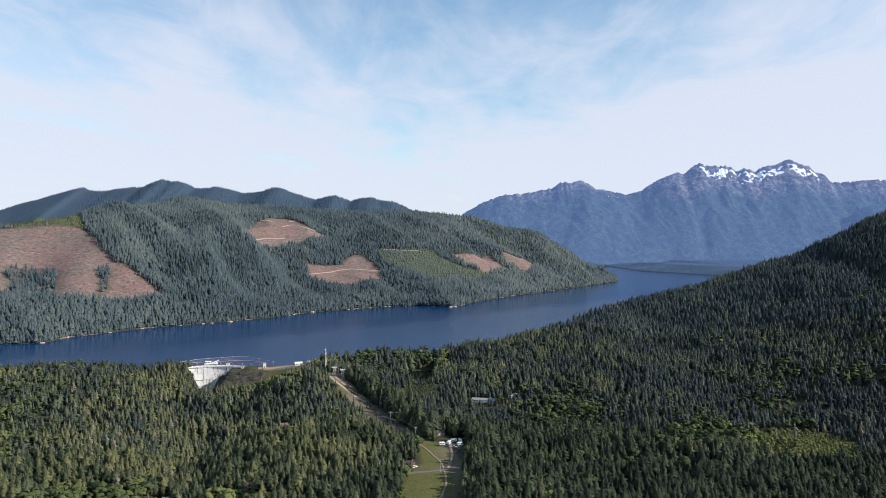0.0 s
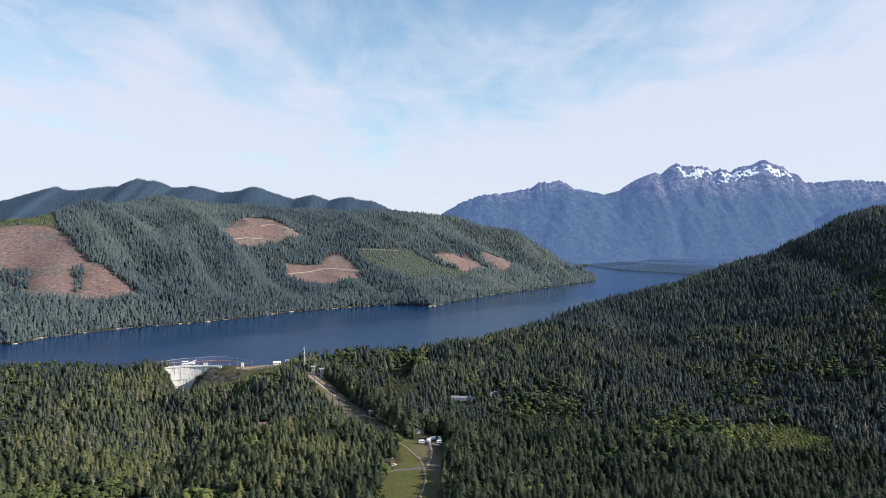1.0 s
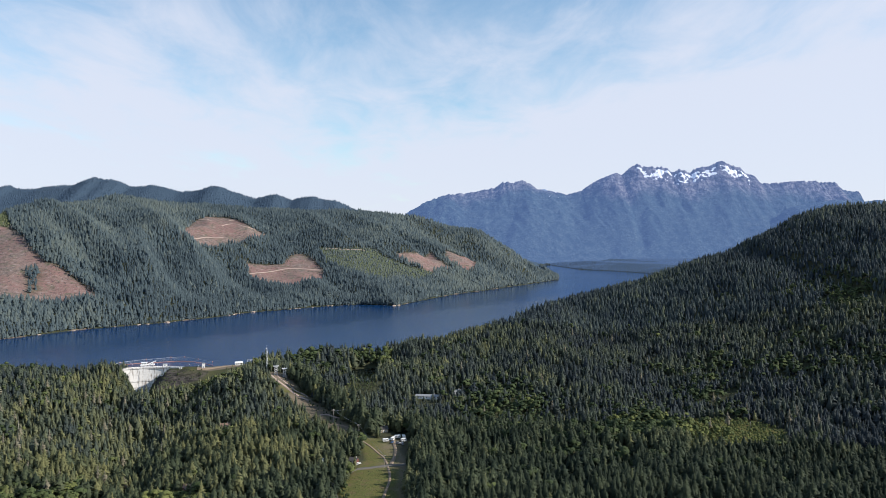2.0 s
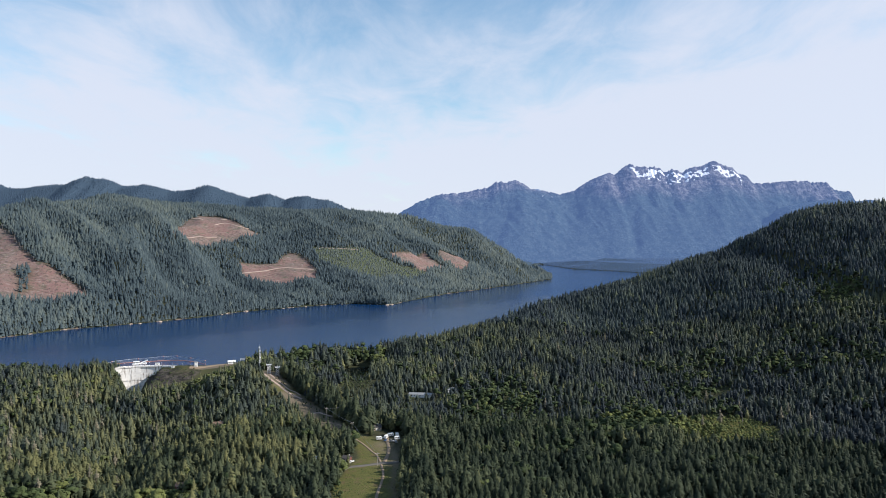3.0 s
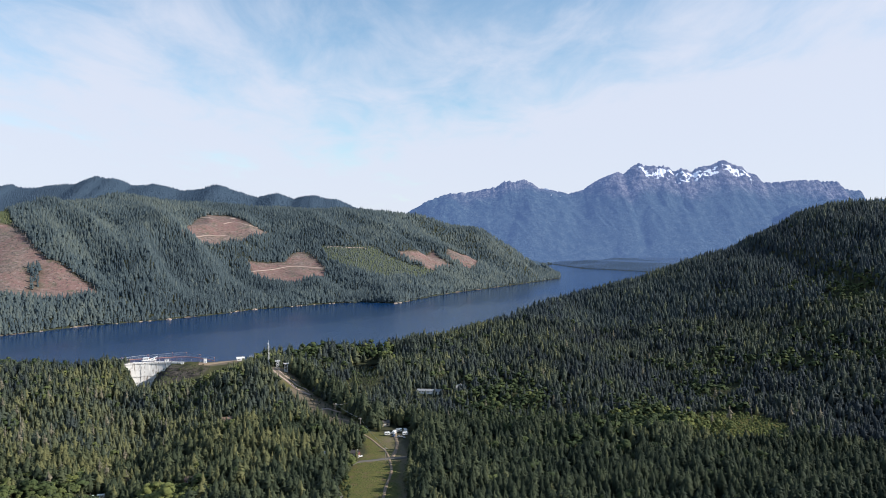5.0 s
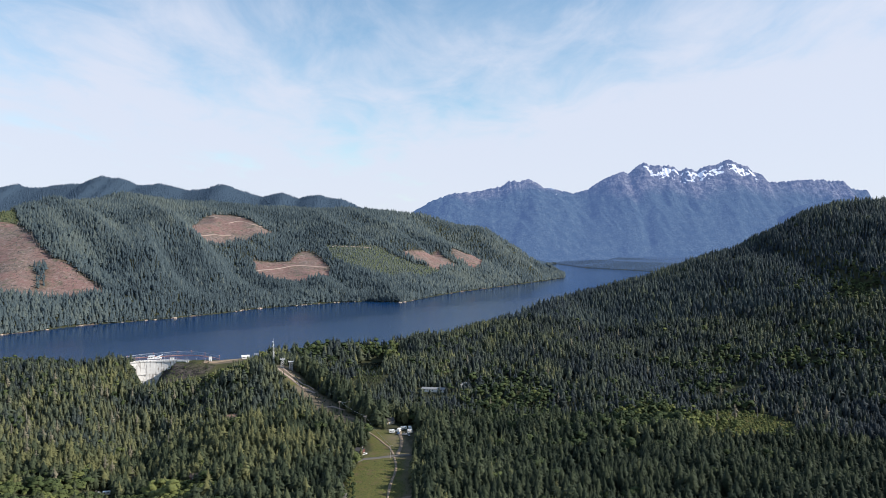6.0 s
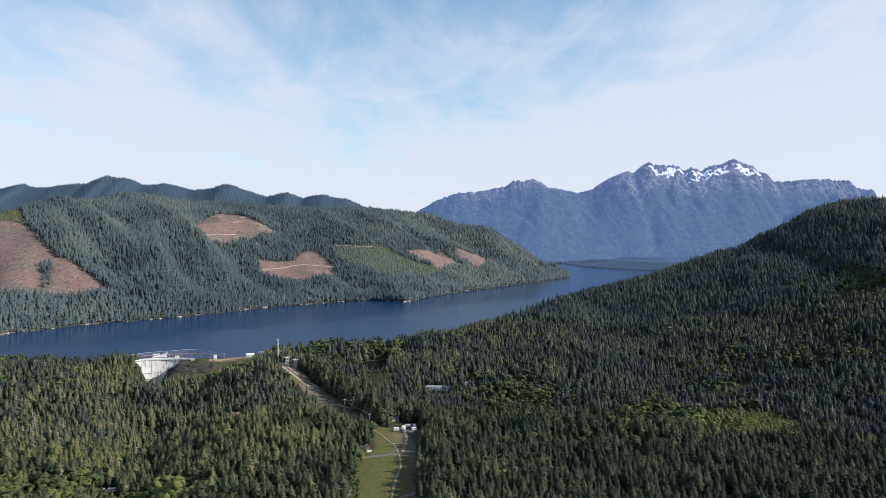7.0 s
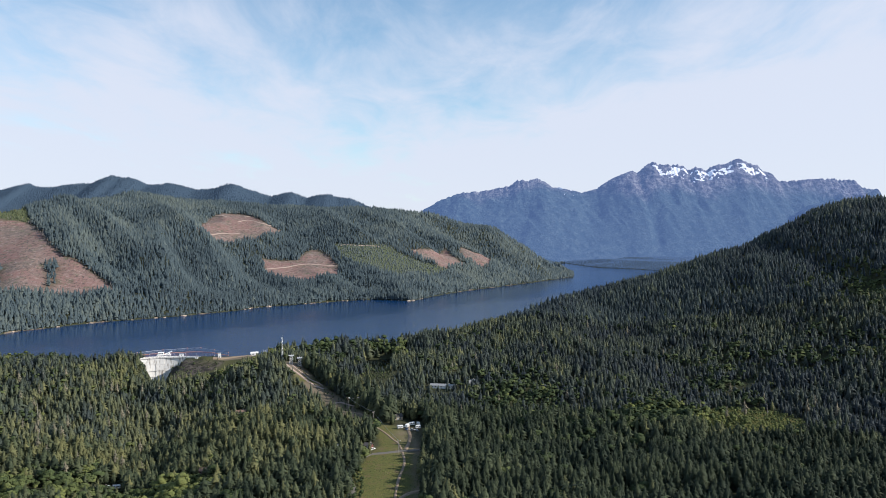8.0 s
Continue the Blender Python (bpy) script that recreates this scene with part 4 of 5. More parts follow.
def make_dam_concrete():
    """Weathered concrete with dark runs of seepage down the face."""
    m, n, l = material("dam_concrete")
    coord = n.new("ShaderNodeTexCoord")
    s = n.new("ShaderNodeMapping")
    s.inputs["Scale"].default_value = (0.42, 0.42, 0.06)
    l.new(coord.outputs["Object"], s.inputs[0])
    runs, blotch, grain = noise_tex(n, l, 1.0, 6, 0.65, s.outputs[0]), noise_tex(n, l, 0.12, 5), noise_tex(n, l, 1.5, 4)
    c = mix_rgb(n, l, blotch, (0.68, 0.665, 0.635), (0.88, 0.865, 0.835))
    c = mix_rgb(n, l, mix_fac(n, l, runs, 0.50, 0.64), c, (0.34, 0.305, 0.275))
    finish(m, n, l, c, 0.88, height_in=grain, bump_m=0.06)
    return m


concrete = make_dam_concrete()
old_concrete = plain("stained_concrete", (0.50, 0.47, 0.43), 0.9, spread=0.3, size=5.0, relief=0.05)
white_paint = plain("white_paint", (0.78, 0.78, 0.76), 0.5, spread=0.06, size=2.0)
grey_roof = plain("grey_metal_roof", (0.24, 0.25, 0.26), 0.55, spread=0.15, size=3.0)
dark_roof = plain("dark_shingles", (0.085, 0.080, 0.080), 0.9, spread=0.25, size=1.2)
brown_roof = plain("brown_shingles", (0.20, 0.13, 0.10), 0.9, spread=0.25, size=1.2)
red_boards = plain("red_boards", (0.130, 0.055, 0.045), 0.8, spread=0.2, size=1.0)
tan_boards = plain("tan_boards", (0.42, 0.35, 0.26), 0.8, spread=0.15, size=1.0)
steel = plain("galvanised_steel", (0.62, 0.63, 0.64), 0.55, 0.2, spread=0.12, size=1.0)
orange_float = plain("orange_float", (0.50, 0.24, 0.17), 0.6, spread=0.2, size=2.0)
white_float = plain("white_float", (0.60, 0.60, 0.60), 0.5, spread=0.05, size=1.0)
pale_stone = plain("pale_shore_rock", (0.40, 0.32, 0.25), 0.9, spread=0.3, size=2.5, relief=0.3)
asphalt = plain("worn_asphalt", (0.13, 0.12, 0.105), 0.9, spread=0.15, size=3.0)
gravel = plain("tan_gravel", (0.225, 0.172, 0.122), 0.95, spread=0.22, size=2.5, relief=0.05)
cut_gravel = plain("pale_cut_road", (0.37, 0.285, 0.24), 0.95, spread=0.2, size=6.0, relief=0.05)
rubber = plain("black_rubber", (0.025, 0.025, 0.025), 0.85)
silver = plain("silver_paint", (0.45, 0.46, 0.48), 0.35, 0.3, spread=0.05)
blue_paint = plain("blue_paint", (0.06, 0.11, 0.22), 0.35, spread=0.05)


def make_glass():
    m, n, l = material("dark_glass")
    finish(m, n, l, mix_rgb(n, l, noise_tex(n, l, 0.8), (0.012, 0.016, 0.020), (0.03, 0.035, 0.04)), 0.08, specular=0.6)
    return m


glass = make_glass()


# ------------------------------------------------------------ shapes
def box(bm, x0, x1, y0, y1, z0, z1, soft=0.0):
    made = bmesh.ops.create_cube(bm, size=1, matrix=Matrix.LocRotScale(((x0 + x1) / 2, (y0 + y1) / 2, (z0 + z1) / 2), None, (x1 - x0, y1 - y0, z1 - z0)))
    if soft:
        edges = list({e for v in made["verts"] for e in v.link_edges})
        bmesh.ops.bevel(bm, geom=edges, offset=soft, segments=1, affect="EDGES", profile=0.5)
    return bm


def bar(bm, a, b, r, sides=5, r2=None):
    """A round bar from a to b."""
    a, b = Vector(a), Vector(b)
    d = b - a
    m = Matrix.Translation((a + b) / 2) @ d.to_track_quat("Z", "Y").to_matrix().to_4x4()
    bmesh.ops.create_cone(bm, cap_ends=True, segments=sides, radius1=r, radius2=r if r2 is None else r2, depth=d.length, matrix=m)
    return bm


def fresh():
    return bmesh.new()


def ground_at(x, y):
    return float(height(np.array([float(x)]), np.array([float(y)]))[0])


def gable_roof(length, width, z, rise, over=0.4, thick=0.18):
    """A ridge roof along x, with thickness and eaves."""
    bm = fresh()
    hx, hy = length / 2 + over, width / 2 + over
    drop = rise * over / (width / 2)
    section = [(-hy, z - drop), (0, z + rise), (hy, z - drop), (hy, z - drop + thick), (0, z + rise + thick * 1.3), (-hy, z - drop + thick)]
    ends = [[bm.verts.new((sx, y, h)) for y, h in section] for sx in (-hx, hx)]
    n = len(section)
    for k in range(n):
        bm.faces.new((ends[0][k], ends[0][(k + 1) % n], ends[1][(k + 1) % n], ends[1][k]))
    for e in ends:
        bm.faces.new(e[:3] + e[3:])
    bmesh.ops.recalc_face_normals(bm, faces=bm.faces[:])
    return bm


def gable_walls(length, width, z, rise):
    bm = fresh()
    hx, hy = length / 2, width / 2
    section = [(-hy, -0.5), (hy, -0.5), (hy, z), (0, z + rise - 0.02), (-hy, z)]
    ends = [[bm.verts.new((sx, y, h)) for y, h in section] for sx in (-hx, hx)]
    n = len(section)
    for k in range(n):
        bm.faces.new((ends[0][k], ends[0][(k + 1) % n], ends[1][(k + 1) % n], ends[1][k]))
    for e in ends:
        bm.faces.new(e)
    bmesh.ops.recalc_face_normals(bm, faces=bm.faces[:])
    return bm


def house(name, x, y, turn_deg, length, width, wall_h, rise, wall_mat, roof_mat, label, windows=3, lift=0.0, category="house"):
    """A small ridge-roofed building with door, windows and chimney."""
    h = thing(name, pose(x, y, ground_at(x, y) + lift, 0, 0, turn_deg), label, category)
    part("wall", gable_walls(length, width, wall_h, rise), wall_mat, h)
    part("roof", gable_roof(length, width, wall_h, rise), roof_mat, h)
    step = length / (windows + 1)
    for side in (-1, 1):
        for k in range(windows):
            wx, wy = -length / 2 + step * (k + 1), side * width / 2
            if side < 0 and k == windows // 2:
                part("door", box(fresh(), wx - 0.5, wx + 0.5, wy - 0.06, wy + 0.02, 0, 2.05, 0.02), white_paint, h, "white door")
                continue
            fr = part("window", box(fresh(), wx - 0.62, wx + 0.62, wy - 0.05, wy + 0.05, 0.95, 2.15, 0.02), white_paint, h)
            part("pane", box(fresh(), wx - 0.52, wx + 0.52, wy - 0.07, wy + 0.07, 1.05, 2.05), glass, fr)
    part("chimney", box(fresh(), length * 0.22, length * 0.22 + 0.6, 0.3, 0.9, wall_h, wall_h + rise + 0.8, 0.04), old_concrete, h)
    return h


def ribbon(name, pts, half, mat, label, lift=0.25, step=3.0):
    """A road draped over the ground along a smoothed line."""
    fine_pts = []
    for k in range(len(pts) - 1):
        p0, p1, p2, p3 = (np.array(pts[max(0, min(len(pts) - 1, k + j))], float) for j in (-1, 0, 1, 2))
        n = max(2, int(np.linalg.norm(p2 - p1) / step))
        for j in range(n):
            t = j / n
            fine_pts.append(0.5 * (2 * p1 + (p2 - p0) * t + (2 * p0 - 5 * p1 + 4 * p2 - p3) * t * t + (3 * p1 - p0 - 3 * p2 + p3) * t ** 3))
    fine_pts.append(np.array(pts[-1], float))
    p = np.array(fine_pts)
    d = np.gradient(p, axis=0)
    d /= np.linalg.norm(d, axis=1)[:, None] + 1e-9
    nrm = np.stack([-d[:, 1], d[:, 0]], -1)
    rows = []
    for off, down in ((-half - 0.5, -0.8), (-half, 0), (0, 0.05), (half, 0), (half + 0.5, -0.8)):
        w = off * (1 + 0.3 * wave_noise(p[:, 0], p[:, 1], 14, 41, 2))
        q = p + nrm * w[:, None]
        rows.append(np.column_stack([q, np.maximum(height(q[:, 0], q[:, 1]), height(p[:, 0], p[:, 1]) - 0.4) + lift + down]))
    v = np.stack(rows, 1)
    n, m = v.shape[:2]
    ids = np.arange(n * m).reshape(n, m)
    quads = np.stack([ids[:-1, :-1], ids[1:, :-1], ids[1:, 1:], ids[:-1, 1:]], -1).reshape(-1, 4)
    return tagged(mesh_object(name, v.reshape(-1, 3), quads[:, ::-1], mat, None, True), label, "road", kind="structure")


# ------------------------------------------------------------ roads and tracks
ribbon("slope_track", [(-122, 776), (-113, 762), (-104, 753), (-96, 744), (-88, 735), (-77, 727)], 1.3, cut_gravel, "pale eroded dirt track down the power line slope")
ribbon("slope_track", [(-117, 780), (-107, 764), (-100, 757), (-93, 748), (-84, 742), (-78, 734)], 0.7, cut_gravel, "narrow pale wheel track on the power line slope")
ribbon("pole_track", [(-64, 686), (-57, 690), (-48, 682), (-40, 676)], 1.0, cut_gravel, "pale dirt spur to a power pole")
ribbon("dirt_track", [(-49, 660), (-39, 654), (-31, 645), (-26, 626), (-21, 608), (-13, 590), (-7, 574), (-2, 562), (1, 540), (2, 514), (-2, 480), (-4, 446), (-4, 425)], 0.8, gravel, "tan dirt track along the power line clearing")
ribbon("road", [(-30, 425), (-32, 448), (-31, 466), (-35, 485), (-38, 496), (-34, 512), (-30, 528), (-24, 538), (-12, 541), (4, 546), (22, 548), (44, 552)], 2.0, asphalt, "narrow grey paved road crossing the clearing", 0.3)
ribbon("driveway", [(3, 548), (6, 566), (7, 584), (6, 600), (6, 618)], 1.3, gravel, "gravel drive to the houses")
ribbon("side_track", [(-3, 440), (4, 453), (14, 459), (30, 464)], 1.8, gravel, "grey-brown track leaving into the conifers")
ribbon("logging_road", [(-510, 1958), (-489, 2003), (-470, 2020), (-447, 2044)], 2.6, cut_gravel, "pale logging road across a felled slope", 0.8, 8)
ribbon("logging_road", [(-553, 2200), (-534, 2189), (-512, 2179)], 2.2, cut_gravel, "pale logging road high on a felled slope", 0.8, 8)
ribbon("logging_road", [(-474, 2142), (-462, 2175), (-442, 2182), (-403, 2153), (-380, 2197)], 1.3, cut_gravel, "pale logging road high on a felled slope", 0.8, 8)
ribbon("logging_road", [(-473, 2228), (-462, 2239), (-447, 2248)], 3.0, cut_gravel, "pale landing at the top of a felled slope", 0.8, 8)
ribbon("logging_road", [(-342, 1831), (-320, 1853), (-296, 1884), (-271, 1909), (-244, 1922), (-207, 1926), (-167, 1924)], 1.7, cut_gravel, "pale logging road across a felled slope", 0.8, 8)
ribbon("logging_road", [(-172, 2079), (-157, 2089), (-136, 2087), (-96, 2102), (-61, 2115)], 1.4, cut_gravel, "pale logging road above a young plantation", 0.8, 8)
ribbon("logging_road", [(-1497, 3185), (-873, 1885), (-864, 1893)], 2.2, cut_gravel, "pale logging road on the brow of the felled hill", 0.8, 8)
ribbon("logging_road", [(-1002, 1646), (-990, 1653), (-973, 1653)], 1.6, cut_gravel, "pale logging road on the brow of the felled hill", 0.8, 8)
ribbon("logging_road", [(-284, 2151), (-273, 2159), (-256, 2152)], 1.6, cut_gravel, "pale logging road between stands of conifers", 0.8, 8)
pond = tagged(water_sheet("pond_water", POND, POND_LEVEL, 0.0, pond_mat), "small still pond among the trees", "pond", kind="structure")
ribbon("abutment_road", [(-216, 847), (-206, 850), (-192, 862), (-176, 873), (-158, 882), (-140, 884)], 3.5, gravel, "gravel access road at the dam's end", 0.3)


# ------------------------------------------------------------ the dam
DAM_C, DAM_R, DAM_HALF = (-266.0, 781.0), 84.0, 40.0


def dam_point(deg, r, z):
    a = radians(deg)
    return (DAM_C[0] + r * math.sin(a), DAM_C[1] + r * math.cos(a), z)


def dam_radius(z):
    """Radius of the downstream face, which leans out towards the valley lower down."""
    return DAM_R - 2.2 - 8.0 * max(0.0, (2.0 - z) / 48.0) ** 1.3


def build_dam():
    dam = thing("arch_dam", pose(0, 0, 0), "curved pale concrete arch dam holding back the lake", "dam")
    levels = [3.0, -4.0, -11.0, -18.0, -25.0, -32.0, -46.0]
    degs = [-DAM_HALF + 2 * DAM_HALF * k / 24 for k in range(25)]
    bm = fresh()
    inner = [[bm.verts.new(dam_point(d, dam_radius(z) - 0.0, z)) for d in degs] for z in levels]
    outer = [[bm.verts.new(dam_point(d, DAM_R + 2.0, z)) for d in degs] for z in levels]
    for k in range(len(levels) - 1):
        for j in range(24):
            bm.faces.new((inner[k][j], inner[k][j + 1], inner[k + 1][j + 1], inner[k + 1][j]))
            bm.faces.new((outer[k][j + 1], outer[k][j], outer[k + 1][j], outer[k + 1][j + 1]))
        for j in (0, 24):
            bm.faces.new((inner[k][j], inner[k + 1][j], outer[k + 1][j], outer[k][j]))
    for j in range(24):
        bm.faces.new((inner[0][j + 1], inner[0][j], outer[0][j], outer[0][j + 1]))
    bmesh.ops.recalc_face_normals(bm, faces=bm.faces[:])
    part("dam_body", bm, old_concrete, dam, "stained concrete of the dam's body")
    # poured blocks, proud of the joints
    cols = 12
    lev = random.Random(3)
    for k in range(len(levels) - 1):
        for j in range(cols):
            d0, d1 = (-DAM_HALF + 2 * DAM_HALF * (j + u) / cols for u in (0.008, 0.992))
            z1, z0 = levels[k] - 0.06, levels[k + 1] + 0.06
            proud = (0.05 + 0.5 * lev.random()) * (1.5 if j % 3 == 1 else 0.8)
            bm = fresh()
            mids = [d0, (d0 + d1) / 2, d1]
            front = [[bm.verts.new(dam_point(d, dam_radius(z) - proud, z)) for d in mids] for z in (z1, z0)]
            rear = [[bm.verts.new(dam_point(d, dam_radius(z) + 0.1, z)) for d in mids] for z in (z1, z0)]
            for i in range(2):
                bm.faces.new((front[0][i], front[0][i + 1], front[1][i + 1], front[1][i]))
                bm.faces.new((front[0][i + 1], front[0][i], rear[0][i], rear[0][i + 1]))
                bm.faces.new((front[1][i], front[1][i + 1], rear[1][i + 1], rear[1][i]))
            bm.faces.new((front[0][0], front[1][0], rear[1][0], rear[0][0]))
            bm.faces.new((front[0][2], rear[0][2], rear[1][2], front[1][2]))
            bmesh.ops.recalc_face_normals(bm, faces=bm.faces[:])
            part("concrete_block", bm, concrete, dam)
    # walkway on the crest with low walls on both sides
    for name, r0, r1, z0, z1 in (("walkway", DAM_R - 3.2, DAM_R + 2.6, 3.0, 3.45), ("parapet", DAM_R - 3.2, DAM_R - 2.8, 3.45, 4.5), ("parapet", DAM_R + 2.2, DAM_R + 2.6, 3.45, 4.5)):
        bm = fresh()
        rings4 = [[bm.verts.new(dam_point(d, r, z)) for d in degs] for r, z in ((r0, z0), (r0, z1), (r1, z1), (r1, z0))]
        for q in range(4):
            for j in range(24):
                bm.faces.new((rings4[q][j], rings4[q][j + 1], rings4[(q + 1) % 4][j + 1], rings4[(q + 1) % 4][j]))
        for j in (0, 24):
            bm.faces.new([rings4[q][j] for q in range(4)])
        bmesh.ops.recalc_face_normals(bm, faces=bm.faces[:])
        part(name, bm, concrete, dam)
    # inspection galleries: narrow ledges with a rail along the face
    for z in (-11.5, -18.0):
        seg = [-30 + 60 * k / 20 for k in range(21)]
        r = dam_radius(z)
        bm = fresh()
        rings4 = [[bm.verts.new(dam_point(d, r - o, z + h)) for d in seg] for o, h in ((-0.1, 0), (-0.1, 0.2), (0.9, 0.2), (0.9, 0))]
        for q in range(4):
            for j in range(20):
                bm.faces.new((rings4[q][j], rings4[q][j + 1], rings4[(q + 1) % 4][j + 1], rings4[(q + 1) % 4][j]))
        for j in (0, 20):
            bm.faces.new([rings4[q][j] for q in range(4)])
        bmesh.ops.recalc_face_normals(bm, faces=bm.faces[:])
        ledge = part("gallery", bm, concrete, dam, "narrow stained inspection ledge")
        bm = fresh()
        for d0, d1 in zip(seg[:-1], seg[1:]):
            bar(bm, dam_point(d0, r - 0.85, z + 1.2), dam_point(d1, r - 0.85, z + 1.2), 0.05, 4)
            bar(bm, dam_point(d0, r - 0.85, z + 0.15), dam_point(d0, r - 0.85, z + 1.2), 0.05, 4)
        part("handrail", bm, steel, ledge)
    for k in range(9):
        d = -36 + 9 * k
        x, y, _ = dam_point(d, DAM_R + 2.4, 0)
        bm = bar(fresh(), (x, y, 4.4), (x, y, 7.6), 0.08, 5, 0.05)
        bar(bm, (x, y, 7.5), (x, y - 1.2, 7.7), 0.05)
        post = part("lamp_post", bm, steel, dam)
        part("lamp_head", box(fresh(), x - 0.2, x + 0.2, y - 1.7, y - 1.1, 7.55, 7.75, 0.03), white_paint, post)


build_dam()


def intake_house():
    """A white hoist house with slanting gantry arms that stands on a platform in the water behind the crest."""
    x, y = -284.0, 887.0
    t = thing("intake_house", pose(x, y, 0, 0, 0, 14), "white hoist house with slanting gantry arms behind the dam", "intake")
    part("platform", box(fresh(), -8, 8, -4, 4, 2.6, 3.4, 0.08), concrete, t)
    for px in (-6.5, 6.5):
        for py in (-3, 3):
            part("pier", bar(fresh(), (px, py, -12), (px, py, 2.7), 0.7, 8), old_concrete, t)
    part("wall", box(fresh(), -6.4, -0.4, -2.6, 2.6, 3.4, 5.6, 0.06), white_paint, t)
    part("roof", box(fresh(), -7.0, 0.2, -3.2, 3.2, 5.6, 5.95, 0.06), white_paint, t)
    for k in range(3):
        part("window", box(fresh(), -5.7 + 1.8 * k, -4.7 + 1.8 * k, -2.66, -2.55, 4.2, 5.1), glass, t)
    for s in (-1, 1):
        bm = bar(fresh(), (1.0, s * 1.8, 3.6), (9.0, s * 1.8, 6.8), 0.4, 4)
        bar(bm, (6.0, s * 1.8, 3.4), (6.0, s * 1.8, 5.6), 0.3, 4)
        part("gantry_arm", bm, white_paint, t)
    part("beam", box(fresh(), 8.2, 9.2, -2.2, 2.2, 6.4, 7.0, 0.05), white_paint, t)


intake_house()


def gauge_hut(x, y, z, w, d, h, label):
    t = thing("gauge_hut", pose(x, y, z, 0, 0, 10), label, "hut")
    part("wall", box(fresh(), -w / 2, w / 2, -d / 2, d / 2, -2.0, h, 0.05), white_paint, t)
    part("roof", box(fresh(), -w / 2 - 0.3, w / 2 + 0.3, -d / 2 - 0.3, d / 2 + 0.3, h, h + 0.3, 0.05), grey_roof, t)
    part("door", box(fresh(), -0.5, 0.5, -d / 2 - 0.05, -d / 2 + 0.02, 0, 2.05), grey_roof, t)


gauge_hut(-259, 872, 3.2, 4.5, 3.0, 3.0, "small white gauge hut at the dam's crest")
gauge_hut(-236, 853, 3.4, 3.0, 2.6, 2.6, "small white hut beside the dam's end")
gauge_hut(-210, 852, ground_at(-210, 852), 3.2, 3.0, 5.2, "tall narrow pale hut on the gravel by the dam")


def control_house():
    x, y = -174, 872
    h = house("control_house", x, y, 12, 8.5, 5.5, 2.5, 1.3, white_paint, white_paint, "low white control building with a pale roof beside the dam", 4, category="building")
    g = thing("switch_gantry", pose(x + 13, y + 1, ground_at(x + 13, y + 1), 0, 0, 12), "grey steel switch gantry beside the control building", "gantry")
    for px in (-3, 0, 3):
        part("leg", bar(fresh(), (px, 0, -0.3), (px, 0, 5.5), 0.18), steel, g)
    for z in (4.0, 5.4):
        part("beam", bar(fresh(), (-3.2, 0, z), (3.2, 0, z), 0.15), steel, g)


control_house()


def curve_points(pts, count):
    out = []
    n = len(pts) - 1
    for j in range(count):
        u = j / (count - 1) * n
        k = min(int(u), n - 1)
        t = u - k
        p0, p1, p2, p3 = (np.array(pts[max(0, min(n, k + q))], float) for q in (-1, 0, 1, 2))
        out.append(0.5 * (2 * p1 + (p2 - p0) * t + (2 * p0 - 5 * p1 + 4 * p2 - p3) * t * t + (3 * p1 - p0 - 3 * p2 + p3) * t ** 3))
    return out


def log_boom():
    """A curved chain of orange floats in front of the dam, and an outer line of small white buoys."""
    t = thing("log_boom", pose(0, 0, 0), "long curved chain of faded orange floats on the lake", "boom")
    c = curve_points([(-333, 899), (-323, 904), (-309, 911), (-291, 916), (-273, 922), (-258, 925), (-239, 920), (-221, 905), (-209, 892)], 56)
    me = None
    for a, b in zip(c[:-1], c[1:]):
        m = Matrix.Translation(((a[0] + b[0]) / 2, (a[1] + b[1]) / 2, 0.2)) @ Matrix.Rotation(math.atan2(b[1] - a[1], b[0] - a[0]), 4, "Z")
        if me is None:
            me = part("float", bar(fresh(), (-1.35, 0, 0), (1.35, 0, 0), 0.32, 8), orange_float, t).data
            bpy.data.objects["float"].matrix_basis = m
            continue
        mesh_part("float", me, t).matrix_basis = m
    t = thing("buoy_line", pose(0, 0, 0), "curved line of small white and orange buoys on the lake", "buoys")
    c = curve_points([(-335, 911), (-326, 924), (-316, 935), (-303, 943), (-290, 949), (-277, 956), (-259, 957), (-236, 937), (-215, 917)], 60)
    bm = fresh()
    for p, q in zip(c[:-1], c[1:]):
        bar(bm, (p[0], p[1], 0.1), (q[0], q[1], 0.1), 0.12, 4)
    part("cable", bm, steel, t, "grey floating cable")
    bm = fresh()
    bmesh.ops.create_icosphere(bm, subdivisions=1, radius=0.34)
    small = bpy.data.meshes.new("buoy")
    bm.to_mesh(small)
    bm.free()
    small.materials.append(white_float)
    bm = fresh()
    bmesh.ops.create_icosphere(bm, subdivisions=2, radius=0.75)
    large = bpy.data.meshes.new("marker_buoy")
    bm.to_mesh(large)
    bm.free()
    large.materials.append(orange_float)
    for k, p in enumerate(c):
        if k in (0, 6, 22, 37, 44, 51, 59):
            tagged(mesh_part("marker_buoy", large, t), "large orange marker buoy").matrix_basis = Matrix.Translation((p[0], p[1], 0.3))
        elif k < 22:
            mesh_part("buoy", small, t).matrix_basis = Matrix.Translation((p[0], p[1], 0.2))


log_boom()


